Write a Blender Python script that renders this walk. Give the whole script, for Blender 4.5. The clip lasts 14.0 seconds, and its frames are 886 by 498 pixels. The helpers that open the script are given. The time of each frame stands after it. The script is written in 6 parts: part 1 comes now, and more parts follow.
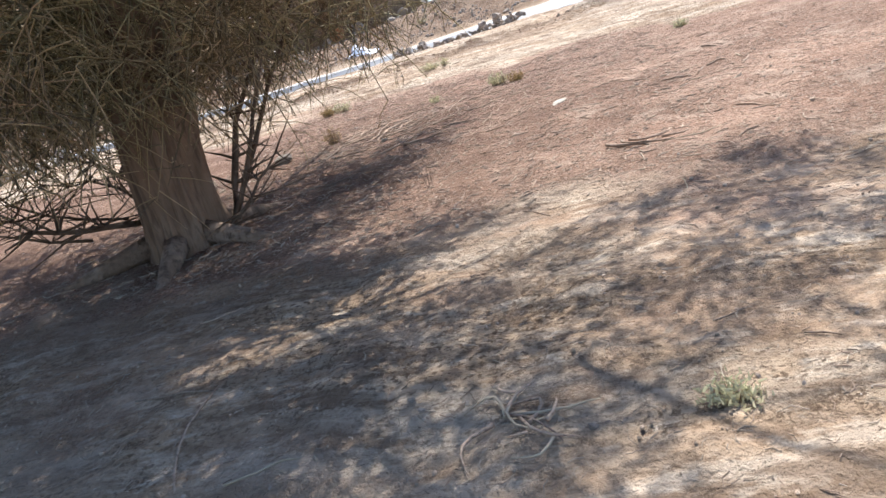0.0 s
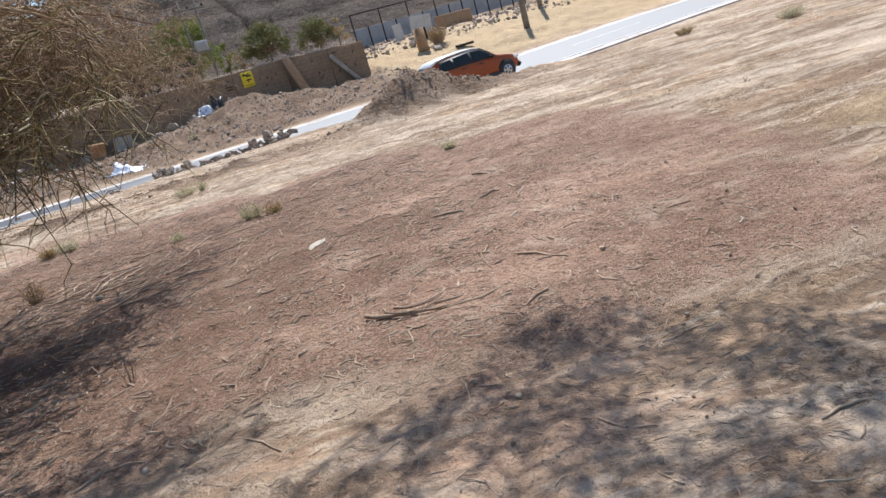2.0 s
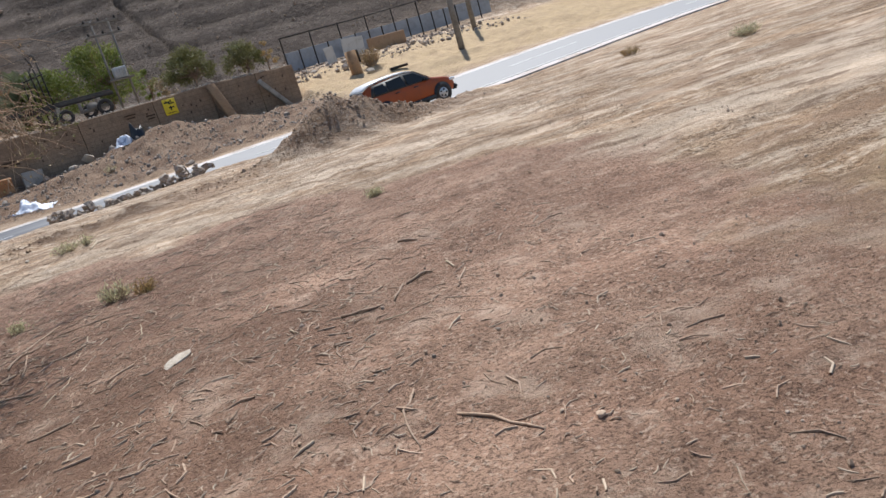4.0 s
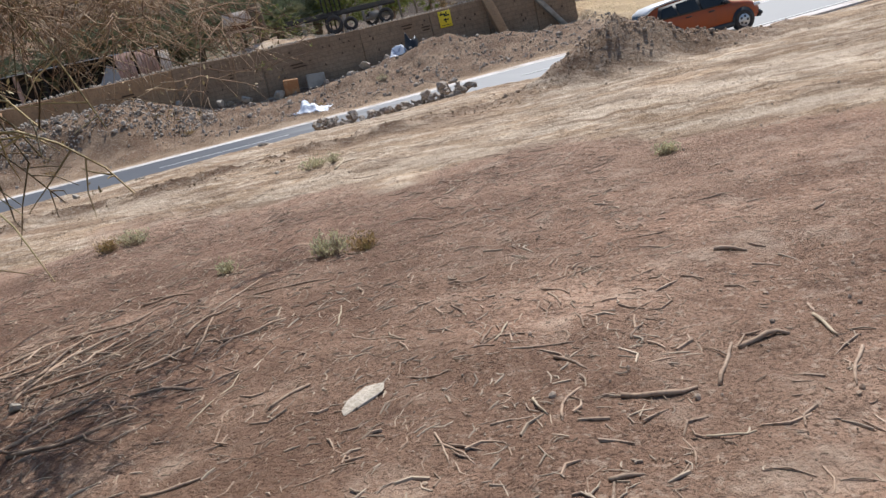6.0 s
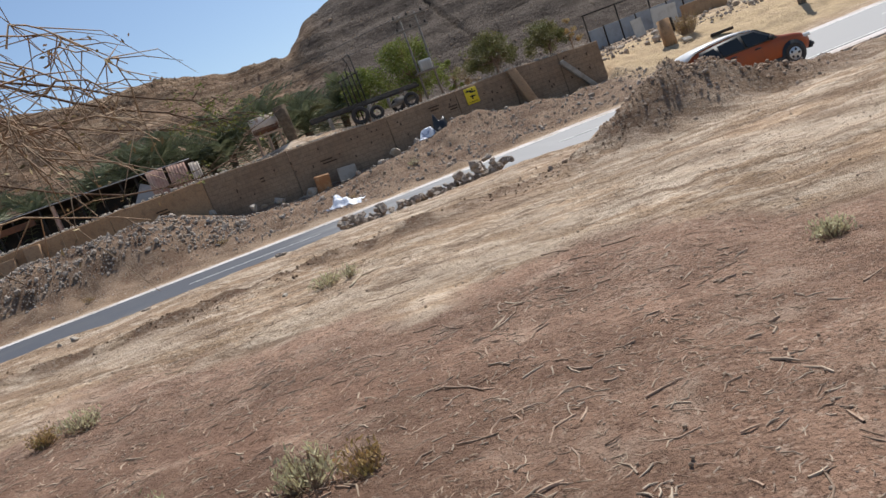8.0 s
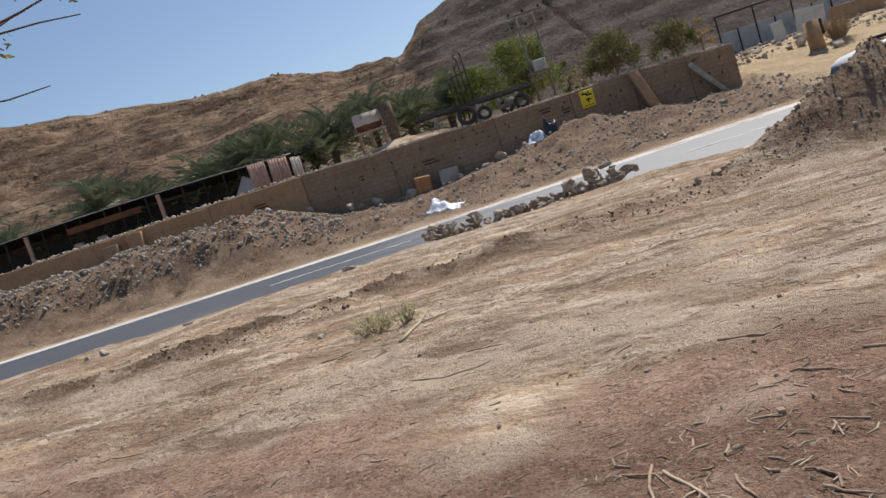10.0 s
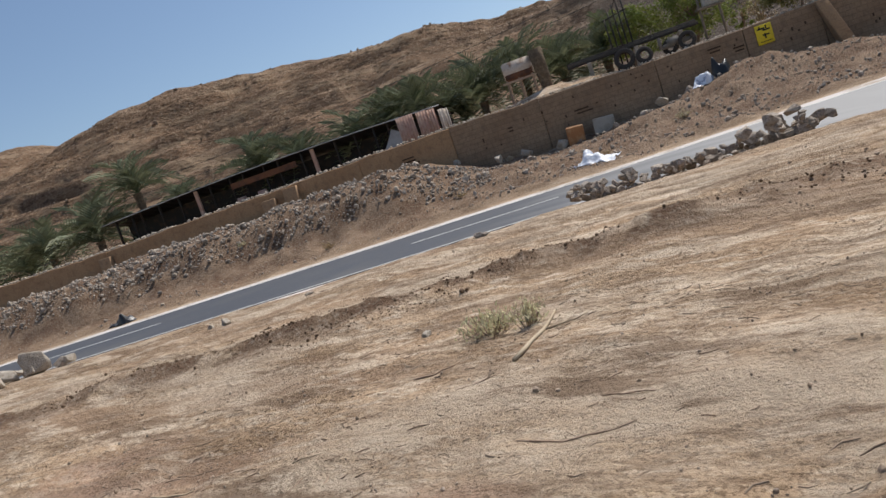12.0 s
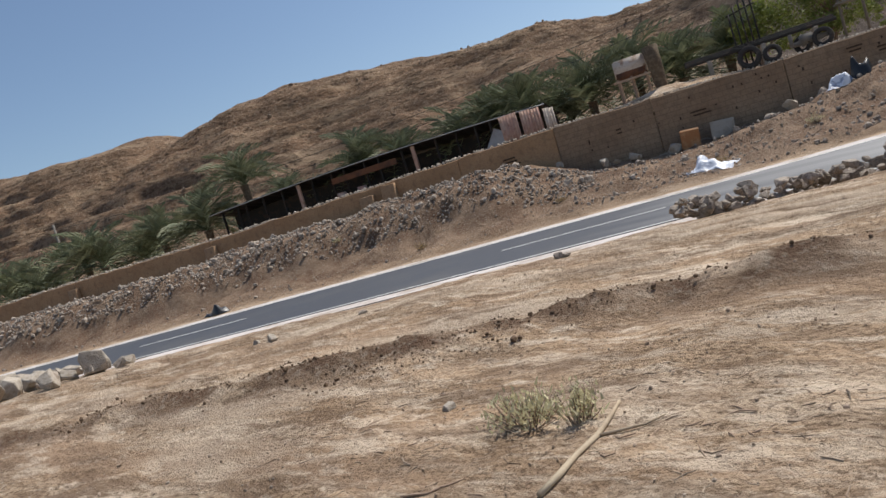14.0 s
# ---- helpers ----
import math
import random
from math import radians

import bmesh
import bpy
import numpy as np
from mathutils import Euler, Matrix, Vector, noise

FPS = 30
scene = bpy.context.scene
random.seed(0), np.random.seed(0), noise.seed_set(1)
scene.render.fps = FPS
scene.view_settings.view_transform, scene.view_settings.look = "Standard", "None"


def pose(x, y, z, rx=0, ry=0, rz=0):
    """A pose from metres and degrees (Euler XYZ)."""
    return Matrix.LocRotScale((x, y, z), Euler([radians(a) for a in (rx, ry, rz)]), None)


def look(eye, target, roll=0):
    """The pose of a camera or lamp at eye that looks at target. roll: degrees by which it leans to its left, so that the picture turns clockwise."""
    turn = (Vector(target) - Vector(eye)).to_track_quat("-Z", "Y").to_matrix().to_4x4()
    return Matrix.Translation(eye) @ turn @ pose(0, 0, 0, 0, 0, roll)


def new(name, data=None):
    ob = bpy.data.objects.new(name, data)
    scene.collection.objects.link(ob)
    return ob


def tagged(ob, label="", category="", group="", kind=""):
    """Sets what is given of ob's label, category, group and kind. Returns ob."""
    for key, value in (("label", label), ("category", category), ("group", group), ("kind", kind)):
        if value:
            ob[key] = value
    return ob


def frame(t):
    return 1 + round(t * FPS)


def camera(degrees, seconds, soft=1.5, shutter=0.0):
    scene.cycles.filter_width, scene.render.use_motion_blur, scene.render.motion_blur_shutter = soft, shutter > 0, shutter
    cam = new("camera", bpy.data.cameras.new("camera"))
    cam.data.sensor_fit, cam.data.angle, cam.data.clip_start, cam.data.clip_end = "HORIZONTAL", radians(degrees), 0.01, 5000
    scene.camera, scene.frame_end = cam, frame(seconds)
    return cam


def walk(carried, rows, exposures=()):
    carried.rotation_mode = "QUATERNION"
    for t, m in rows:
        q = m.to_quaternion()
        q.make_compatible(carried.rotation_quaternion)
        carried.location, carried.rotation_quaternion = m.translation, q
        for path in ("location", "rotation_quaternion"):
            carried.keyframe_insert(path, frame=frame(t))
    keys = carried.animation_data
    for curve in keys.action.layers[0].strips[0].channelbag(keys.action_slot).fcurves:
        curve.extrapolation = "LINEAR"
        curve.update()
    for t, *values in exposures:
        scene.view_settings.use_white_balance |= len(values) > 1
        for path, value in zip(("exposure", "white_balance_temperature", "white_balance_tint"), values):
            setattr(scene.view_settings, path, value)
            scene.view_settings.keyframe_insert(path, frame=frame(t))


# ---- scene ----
cam = camera(62.5, 14.0)
PATH = [
    (0, (1.146, 0.256, 1.256), (0.666, 2.086, 0.609), -17.1),
    (0.5, (1.124, 0.588, 1.189), (1.024, 2.381, 0.308), -14.8),
    (1, (1.151, 0.873, 1.173), (1.329, 2.649, 0.269), -12.9),
    (1.5, (1.271, 1.188, 1.222), (1.404, 3.09, 0.618), -14.1),
    (2, (1.389, 1.542, 1.216), (1.515, 3.466, 0.684), -15.7),
    (2.5, (1.532, 1.842, 1.233), (1.859, 3.725, 0.644), -18.7),
    (2.7, (1.569, 2.001, 1.262), (1.887, 3.889, 0.683), -16.5),
    (4.8, (1.846, 3.825, 1.18), (2.071, 5.747, 0.673), -17.3),
    (5, (1.837, 4.005, 1.192), (1.905, 5.925, 0.636), -16.1),
    (5.5, (1.793, 4.435, 1.169), (1.596, 6.348, 0.618), -12.8),
    (6, (1.732, 4.784, 1.175), (1.332, 6.666, 0.63), -13.6),
    (6.5, (1.677, 5.189, 1.181), (1.176, 7.049, 0.64), -15.2),
    (7, (1.645, 5.587, 1.194), (1.195, 7.481, 0.738), -17.7),
    (7.2, (1.648, 5.757, 1.183), (1.211, 7.666, 0.777), -19.5),
    (9.3, (1.063, 8.529, 0.984), (0.465, 10.423, 0.747), -19.3),
    (9.5, (1.058, 8.685, 0.981), (0.345, 10.543, 0.782), -18.3),
    (10, (0.992, 9.124, 0.949), (0.261, 10.973, 0.739), -17.8),
    (10.5, (0.957, 9.426, 0.96), (0.199, 11.265, 0.745), -17.9),
    (11, (0.888, 9.745, 0.949), (-0.123, 11.462, 0.773), -18.4),
    (11.5, (0.775, 10.066, 0.966), (-0.279, 11.757, 0.791), -18.3),
    (12, (0.667, 10.384, 0.948), (-0.452, 12.029, 0.741), -18.7),
    (12.5, (0.546, 10.716, 0.947), (-0.427, 12.436, 0.641), -16.2),
    (13, (0.503, 11.03, 0.942), (-0.383, 12.819, 0.813), -15.7),
    (13.5, (0.403, 11.37, 0.932), (-0.545, 13.125, 0.792), -15.4),
    (14, (0.286, 11.662, 0.93), (-1.053, 13.143, 0.806), -16.7),
]
walk(cam, [(t, look(eye, target, roll)) for t, eye, target, roll in PATH],
     [(0.0, 1.13, 5980, 10), (1.0, 0.9, 5980, 10), (2.0, 0.6, 5990, 10), (5.0, 0.35, 6070, 10), (7.0, 0.3, 6130, 10), (9.5, 0.1, 6400, 10), (14.0, 0.06, 6420, 10)])

# ---- world and sun ----
SUN_AZ, SUN_EL = radians(78), radians(56)   # the sun stands ahead of the walker, high up
world = bpy.data.worlds.new("world")
scene.world = world
world.use_nodes = True
wn = world.node_tree.nodes
sky = wn.new("ShaderNodeTexSky")
sky.sky_type = "NISHITA"
sky.sun_disc = False
sky.sun_elevation = SUN_EL
sky.sun_rotation = radians(90) - SUN_AZ
sky.air_density, sky.dust_density, sky.ozone_density = 1.0, 0.6, 1.5
wn["Background"].inputs["Strength"].default_value = 0.10
world.node_tree.links.new(sky.outputs[0], wn["Background"].inputs["Color"])
sun = new("sun", bpy.data.lights.new("sun", "SUN"))
sun.data.energy, sun.data.angle, sun.data.color = 4.8, radians(0.55), (1.0, 0.95, 0.87)
sun_way = Vector((math.cos(SUN_AZ) * math.cos(SUN_EL), math.sin(SUN_AZ) * math.cos(SUN_EL), math.sin(SUN_EL)))
sun.matrix_world = look(sun_way * 100, (0, 0, 0))

# ---- materials ----
def mat(name, base, rough=0.9, metal=0.0, var=(), bump=(), spec=0.3, rand=0.0):
    """A node material: base colour, mottled by var = [(scale, colour, low, high)], relief by bump = [(scale, strength)]."""
    m = bpy.data.materials.new(name)
    m.use_nodes = True
    nt = m.node_tree
    n, lk = nt.nodes, nt.links
    b = n["Principled BSDF"]
    b.inputs["Roughness"].default_value, b.inputs["Metallic"].default_value = rough, metal
    b.inputs["Specular IOR Level"].default_value = spec
    tc = n.new("ShaderNodeTexCoord")
    col = None
    rgb = n.new("ShaderNodeRGB")
    rgb.outputs[0].default_value = (*base, 1)
    col = rgb.outputs[0]
    for scale, colour, low, high in var:
        tx = n.new("ShaderNodeTexNoise")
        tx.inputs["Scale"].default_value, tx.inputs["Detail"].default_value, tx.inputs["Roughness"].default_value = scale, 6, 0.62
        lk.new(tc.outputs["Object"], tx.inputs["Vector"])
        mr = n.new("ShaderNodeMapRange")
        mr.inputs[1].default_value, mr.inputs[2].default_value = low, high
        lk.new(tx.outputs["Fac"], mr.inputs[0])
        mx = n.new("ShaderNodeMix")
        mx.data_type = "RGBA"
        mx.inputs[7].default_value = (*colour, 1)
        lk.new(col, mx.inputs[6])
        lk.new(mr.outputs[0], mx.inputs[0])
        col = mx.outputs[2]
    if rand:
        oi = n.new("ShaderNodeObjectInfo")
        ge = n.new("ShaderNodeNewGeometry")
        ad = n.new("ShaderNodeMath")
        ad.operation = "ADD"
        lk.new(oi.outputs["Random"], ad.inputs[0])
        lk.new(ge.outputs["Random Per Island"], ad.inputs[1])
        fr = n.new("ShaderNodeMath")
        fr.operation = "FRACT"
        lk.new(ad.outputs[0], fr.inputs[0])
        hv = n.new("ShaderNodeHueSaturation")
        mr = n.new("ShaderNodeMapRange")
        mr.inputs[3].default_value, mr.inputs[4].default_value = 1 - rand, 1 + rand
        lk.new(fr.outputs[0], mr.inputs[0])
        lk.new(mr.outputs[0], hv.inputs["Value"])
        lk.new(col, hv.inputs["Color"])
        col = hv.outputs[0]
    lk.new(col, b.inputs["Base Color"])
    prev = None
    for scale, strength in bump:
        tx = n.new("ShaderNodeTexNoise")
        tx.inputs["Scale"].default_value, tx.inputs["Detail"].default_value = scale, 5
        lk.new(tc.outputs["Object"], tx.inputs["Vector"])
        bp = n.new("ShaderNodeBump")
        bp.inputs["Strength"].default_value, bp.inputs["Distance"].default_value = strength, 0.6 / scale
        lk.new(tx.outputs["Fac"], bp.inputs["Height"])
        if prev:
            lk.new(prev, bp.inputs["Normal"])
        prev = bp.outputs[0]
    if prev:
        lk.new(prev, b.inputs["Normal"])
    return m


def leafy(name, base, var, trans=0.25, rand=0.25):
    m = mat(name, base, 0.65, 0, var, rand=rand)
    m.node_tree.nodes["Principled BSDF"].inputs["Transmission Weight"].default_value = 0.0
    nt = m.node_tree
    b = nt.nodes["Principled BSDF"]
    tr = nt.nodes.new("ShaderNodeBsdfTranslucent")
    src = b.inputs["Base Color"].links[0].from_socket
    nt.links.new(src, tr.inputs["Color"])
    mx = nt.nodes.new("ShaderNodeMixShader")
    mx.inputs[0].default_value = trans
    nt.links.new(b.outputs[0], mx.inputs[1])
    nt.links.new(tr.outputs[0], mx.inputs[2])
    nt.links.new(mx.outputs[0], nt.nodes["Material Output"].inputs[0])
    return m




def paling_asphalt():
    """Blue-grey asphalt that turns nearly white further along the road."""
    m = mat("asphalt", (0.05, 0.053, 0.062), 0.6, 0, [(0.35, (0.08, 0.079, 0.078), 0.45, 0.7), (60, (0.1, 0.1, 0.1), 0.5, 0.75)], [(90, 0.12)], 0.4)
    nt = m.node_tree
    n, lk = nt.nodes, nt.links
    b = n["Principled BSDF"]
    tc = n.new("ShaderNodeTexCoord")
    along = n.new("ShaderNodeVectorMath")
    along.operation = "DOT_PRODUCT"
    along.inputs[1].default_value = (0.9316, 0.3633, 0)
    lk.new(tc.outputs["Object"], along.inputs[0])
    tx = n.new("ShaderNodeTexNoise")
    tx.inputs["Scale"].default_value, tx.inputs["Detail"].default_value = 0.35, 5
    mp = n.new("ShaderNodeMapping")
    mp.inputs["Rotation"].default_value = (0, 0, -0.372)
    mp.inputs["Scale"].default_value = (0.5, 3.0, 1)
    lk.new(tc.outputs["Object"], mp.inputs[0])
    lk.new(mp.outputs[0], tx.inputs["Vector"])
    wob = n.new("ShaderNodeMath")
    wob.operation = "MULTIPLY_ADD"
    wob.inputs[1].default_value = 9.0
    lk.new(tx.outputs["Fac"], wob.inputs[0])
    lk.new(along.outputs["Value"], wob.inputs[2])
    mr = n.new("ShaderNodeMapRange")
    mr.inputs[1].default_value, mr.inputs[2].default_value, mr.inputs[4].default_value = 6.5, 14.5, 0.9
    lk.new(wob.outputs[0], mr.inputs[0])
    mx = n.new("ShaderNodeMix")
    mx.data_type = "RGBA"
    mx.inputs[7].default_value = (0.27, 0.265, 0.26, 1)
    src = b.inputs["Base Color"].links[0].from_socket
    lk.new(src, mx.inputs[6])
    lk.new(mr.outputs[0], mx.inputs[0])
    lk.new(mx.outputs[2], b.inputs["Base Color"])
    return m


M_ASPHALT = paling_asphalt()
M_SHOULDER = mat("dusty_shoulder", (0.55, 0.50, 0.47), 0.9, 0, [(0.8, (0.34, 0.27, 0.21), 0.45, 0.65), (9, (0.62, 0.57, 0.53), 0.5, 0.7)], [(40, 0.2)])
M_PAINT = mat("road_paint", (0.62, 0.61, 0.58), 0.7, 0, [(7, (0.3, 0.28, 0.26), 0.52, 0.7)])
M_WALL = mat("tan_render", (0.34, 0.208, 0.115), 0.92, 0, [(0.5, (0.40, 0.26, 0.15), 0.4, 0.65), (2.5, (0.20, 0.125, 0.075), 0.52, 0.75), (14, (0.24, 0.16, 0.10), 0.5, 0.7)], [(6, 0.25), (40, 0.15)])


def block_wall():
    """The same render worn thin over courses of blocks."""
    m = mat("thin_render_over_blocks", (0.27, 0.18, 0.115), 0.92, 0, [(0.5, (0.33, 0.235, 0.155), 0.4, 0.65), (2.5, (0.20, 0.135, 0.09), 0.5, 0.72), (14, (0.22, 0.155, 0.105), 0.5, 0.68)], [(6, 0.35), (40, 0.25)])
    nt = m.node_tree
    n, lk = nt.nodes, nt.links
    b = n["Principled BSDF"]
    tc = n.new("ShaderNodeTexCoord")
    sp, cb = n.new("ShaderNodeSeparateXYZ"), n.new("ShaderNodeCombineXYZ")
    lk.new(tc.outputs["Object"], sp.inputs[0])
    lk.new(sp.outputs["X"], cb.inputs["X"])
    lk.new(sp.outputs["Z"], cb.inputs["Y"])
    br = n.new("ShaderNodeTexBrick")
    for nm, v in (("Scale", 1.0), ("Brick Width", 0.46), ("Row Height", 0.23), ("Mortar Size", 0.022), ("Mortar Smooth", 0.6)):
        br.inputs[nm].default_value = v
    br.inputs["Color1"].default_value, br.inputs["Color2"].default_value, br.inputs["Mortar"].default_value = (1, 1, 1, 1), (0.86, 0.85, 0.84, 1), (0.6, 0.58, 0.56, 1)
    lk.new(cb.outputs[0], br.inputs["Vector"])
    mx = n.new("ShaderNodeMix")
    mx.data_type, mx.blend_type = "RGBA", "MULTIPLY"
    mx.inputs[0].default_value = 0.6
    lk.new(b.inputs["Base Color"].links[0].from_socket, mx.inputs[6])
    lk.new(br.outputs["Color"], mx.inputs[7])
    lk.new(mx.outputs[2], b.inputs["Base Color"])
    return m


M_BLOCKWALL = block_wall()
M_ROCK = mat("limestone", (0.40, 0.335, 0.275), 0.95, 0, [(3, (0.20, 0.16, 0.125), 0.45, 0.65), (14, (0.40, 0.35, 0.29), 0.52, 0.72)], [(9, 0.5), (35, 0.3)], rand=0.22)
M_HILLROCK = mat("hill_stone", (0.29, 0.205, 0.14), 0.95, 0, [(1.2, (0.20, 0.145, 0.105), 0.45, 0.65)], [(3, 0.5)], rand=0.2)
M_PALEROCK = mat("pale_stone", (0.46, 0.40, 0.33), 0.95, 0, [(3, (0.32, 0.27, 0.21), 0.45, 0.68)], [(9, 0.4)], rand=0.15)
M_PEBBLE = mat("pebbles", (0.40, 0.295, 0.21), 0.95, 0, [(2, (0.36, 0.29, 0.23), 0.45, 0.6)], rand=0.35)
M_TWIG = mat("dry_twigs", (0.29, 0.205, 0.145), 0.9, 0, [(1.5, (0.38, 0.30, 0.22), 0.45, 0.62)], rand=0.4)
M_STICK = mat("dead_wood", (0.37, 0.262, 0.185), 0.9, 0, [(5, (0.43, 0.32, 0.235), 0.45, 0.65), (60, (0.17, 0.115, 0.08), 0.5, 0.7)], [(60, 0.4)], rand=0.3)
M_PALESTICK = mat("bleached_wood", (0.46, 0.37, 0.26), 0.85, 0, [(6, (0.33, 0.25, 0.17), 0.5, 0.7)], [(50, 0.3)])
M_BARK = mat("furrowed_bark", (0.23, 0.15, 0.10), 0.95, 0, [(3, (0.32, 0.225, 0.16), 0.42, 0.62), (18, (0.12, 0.078, 0.053), 0.48, 0.68)], [(14, 0.9), (50, 0.5)])


def grooved_bark():
    """Bark split into long upright strands with dark grooves."""
    m = mat("furrowed_bark", (0.23, 0.145, 0.092), 0.95, 0, [(3, (0.29, 0.195, 0.13), 0.42, 0.62)])
    nt = m.node_tree
    n, lk = nt.nodes, nt.links
    b = n["Principled BSDF"]
    tc, mp = n.new("ShaderNodeTexCoord"), n.new("ShaderNodeMapping")
    mp.inputs["Scale"].default_value = (1, 1, 0.11)
    lk.new(tc.outputs["Object"], mp.inputs[0])
    prev, col = None, b.inputs["Base Color"].links[0].from_socket
    for scale, dist, low, dark in ((9, 0.05, 0.44, (0.09, 0.055, 0.037, 1)), (30, 0.02, 0.42, (0.14, 0.09, 0.06, 1))):
        tx = n.new("ShaderNodeTexNoise")
        tx.inputs["Scale"].default_value, tx.inputs["Detail"].default_value = scale, 6
        lk.new(mp.outputs[0], tx.inputs["Vector"])
        bp = n.new("ShaderNodeBump")
        bp.inputs["Strength"].default_value, bp.inputs["Distance"].default_value = 0.9, dist
        lk.new(tx.outputs["Fac"], bp.inputs["Height"])
        if prev:
            lk.new(prev, bp.inputs["Normal"])
        prev = bp.outputs[0]
        mr = n.new("ShaderNodeMapRange")
        mr.inputs[1].default_value, mr.inputs[2].default_value, mr.inputs[3].default_value, mr.inputs[4].default_value = low - 0.08, low + 0.05, 0.85, 0.0
        lk.new(tx.outputs["Fac"], mr.inputs[0])
        mx = n.new("ShaderNodeMix")
        mx.data_type = "RGBA"
        mx.inputs[7].default_value = dark
        lk.new(col, mx.inputs[6])
        lk.new(mr.outputs[0], mx.inputs[0])
        col = mx.outputs[2]
    lk.new(col, b.inputs["Base Color"])
    lk.new(prev, b.inputs["Normal"])
    return m


M_TRUNKBARK = grooved_bark()
M_DARKBARK = mat("dark_bark", (0.12, 0.078, 0.052), 0.95, 0, [(6, (0.19, 0.13, 0.09), 0.45, 0.65)], [(30, 0.6)])
M_BRANCH = mat("thin_branches", (0.29, 0.20, 0.13), 0.9, 0, [(2, (0.38, 0.29, 0.19), 0.45, 0.65)], rand=0.35)
M_FURROW = mat("turned_earth", (0.17, 0.11, 0.07), 0.95, 0, [(6, (0.11, 0.07, 0.045), 0.42, 0.62), (30, (0.24, 0.165, 0.11), 0.52, 0.7)], [(20, 0.5)], rand=0.2)
M_OLIVE = leafy("olive_sprays", (0.28, 0.225, 0.11), [(0.8, (0.31, 0.21, 0.115), 0.42, 0.6)], 0.1, 0.65)
M_GREENLEAF = leafy("green_leaves", (0.14, 0.18, 0.04), [(1.2, (0.22, 0.23, 0.06), 0.42, 0.62)], 0.3, 0.3)
M_BUSHLEAF = leafy("dull_green_leaves", (0.13, 0.135, 0.045), [(1.2, (0.19, 0.17, 0.07), 0.42, 0.62)], 0.25, 0.3)
M_PALM = leafy("palm_fronds", (0.13, 0.155, 0.085), [(0.9, (0.20, 0.21, 0.125), 0.42, 0.62)], 0.15, 0.3)
M_PALMTRUNK = mat("palm_trunk", (0.12, 0.085, 0.055), 0.95, 0, [(6, (0.19, 0.14, 0.09), 0.45, 0.65)], [(9, 0.8)])
M_SHRUB = leafy("grey_green_shrub", (0.53, 0.50, 0.31), [(4, (0.60, 0.53, 0.33), 0.42, 0.62)], 0.35, 0.25)
M_DRYSHRUB = leafy("straw_shrub", (0.46, 0.31, 0.14), [(4, (0.28, 0.22, 0.08), 0.42, 0.62)], 0.2, 0.25)
M_RUST = mat("rusty_metal", (0.17, 0.075, 0.04), 0.85, 0.2, [(2, (0.09, 0.05, 0.035), 0.45, 0.65)], [(20, 0.3)])
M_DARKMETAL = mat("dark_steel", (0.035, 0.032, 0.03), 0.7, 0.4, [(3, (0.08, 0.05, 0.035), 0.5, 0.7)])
M_WHITERUST = mat("white_paint_with_rust", (0.55, 0.47, 0.40), 0.75, 0, [(1.6, (0.25, 0.12, 0.06), 0.5, 0.62), (7, (0.40, 0.31, 0.24), 0.5, 0.7)])
M_PINKSHEET = mat("faded_pink_sheet", (0.40, 0.24, 0.19), 0.7, 0.1, [(1.2, (0.46, 0.33, 0.26), 0.42, 0.6), (5, (0.28, 0.15, 0.10), 0.52, 0.7)])
M_GREYSHEET = mat("grey_sheet", (0.33, 0.34, 0.34), 0.6, 0.2, [(1.5, (0.26, 0.25, 0.24), 0.45, 0.65)])
M_FENCE = mat("grey_fence_panel", (0.30, 0.32, 0.34), 0.7, 0.1, [(1.2, (0.23, 0.24, 0.25), 0.45, 0.65)])
M_BOARD = mat("pale_board", (0.50, 0.49, 0.46), 0.8, 0, [(2, (0.38, 0.36, 0.33), 0.5, 0.7)])
M_TYRE = mat("worn_rubber", (0.045, 0.04, 0.037), 0.9, 0, [(4, (0.10, 0.085, 0.07), 0.5, 0.7)], [(30, 0.4)])
M_CONCRETE = mat("weathered_concrete", (0.36, 0.32, 0.27), 0.92, 0, [(2, (0.27, 0.23, 0.185), 0.45, 0.65)], [(18, 0.3)])
M_YELLOW = mat("yellow_sign_paint", (0.75, 0.56, 0.03), 0.6, 0, [(6, (0.62, 0.45, 0.05), 0.5, 0.7)])
M_BLACK = mat("black_paint", (0.02, 0.02, 0.02), 0.7)
M_GRAFFITI = mat("dark_stencil_paint", (0.07, 0.045, 0.03), 0.9)
M_PLASTICBAG = mat("black_plastic", (0.015, 0.015, 0.017), 0.4, 0, [], [(25, 0.5)], 0.5)
M_TARP = mat("pale_plastic_sheet", (0.72, 0.74, 0.80), 0.45, 0, [(1.8, (0.30, 0.33, 0.42), 0.53, 0.6)], [(12, 0.5)], 0.5)
M_OCHRE = mat("ochre_box", (0.36, 0.17, 0.075), 0.85, 0, [(3, (0.45, 0.27, 0.14), 0.45, 0.65)])
M_CARPAINT = mat("burnt_orange_car_paint", (0.30, 0.062, 0.012), 0.38, 0.2, [(3, (0.25, 0.06, 0.018), 0.45, 0.65)], [], 0.45)
M_CARROOF = mat("white_car_roof", (0.72, 0.71, 0.69), 0.35, 0, [(5, (0.62, 0.59, 0.55), 0.5, 0.7)], [], 0.5)
M_CARTRIM = mat("black_car_trim", (0.02, 0.02, 0.021), 0.45, 0, [], [], 0.5)
M_GLASS = mat("tinted_car_glass", (0.02, 0.024, 0.026), 0.12, 0, [], [], 0.35)
M_RIM = mat("alloy_rim", (0.5, 0.5, 0.5), 0.35, 0.8)
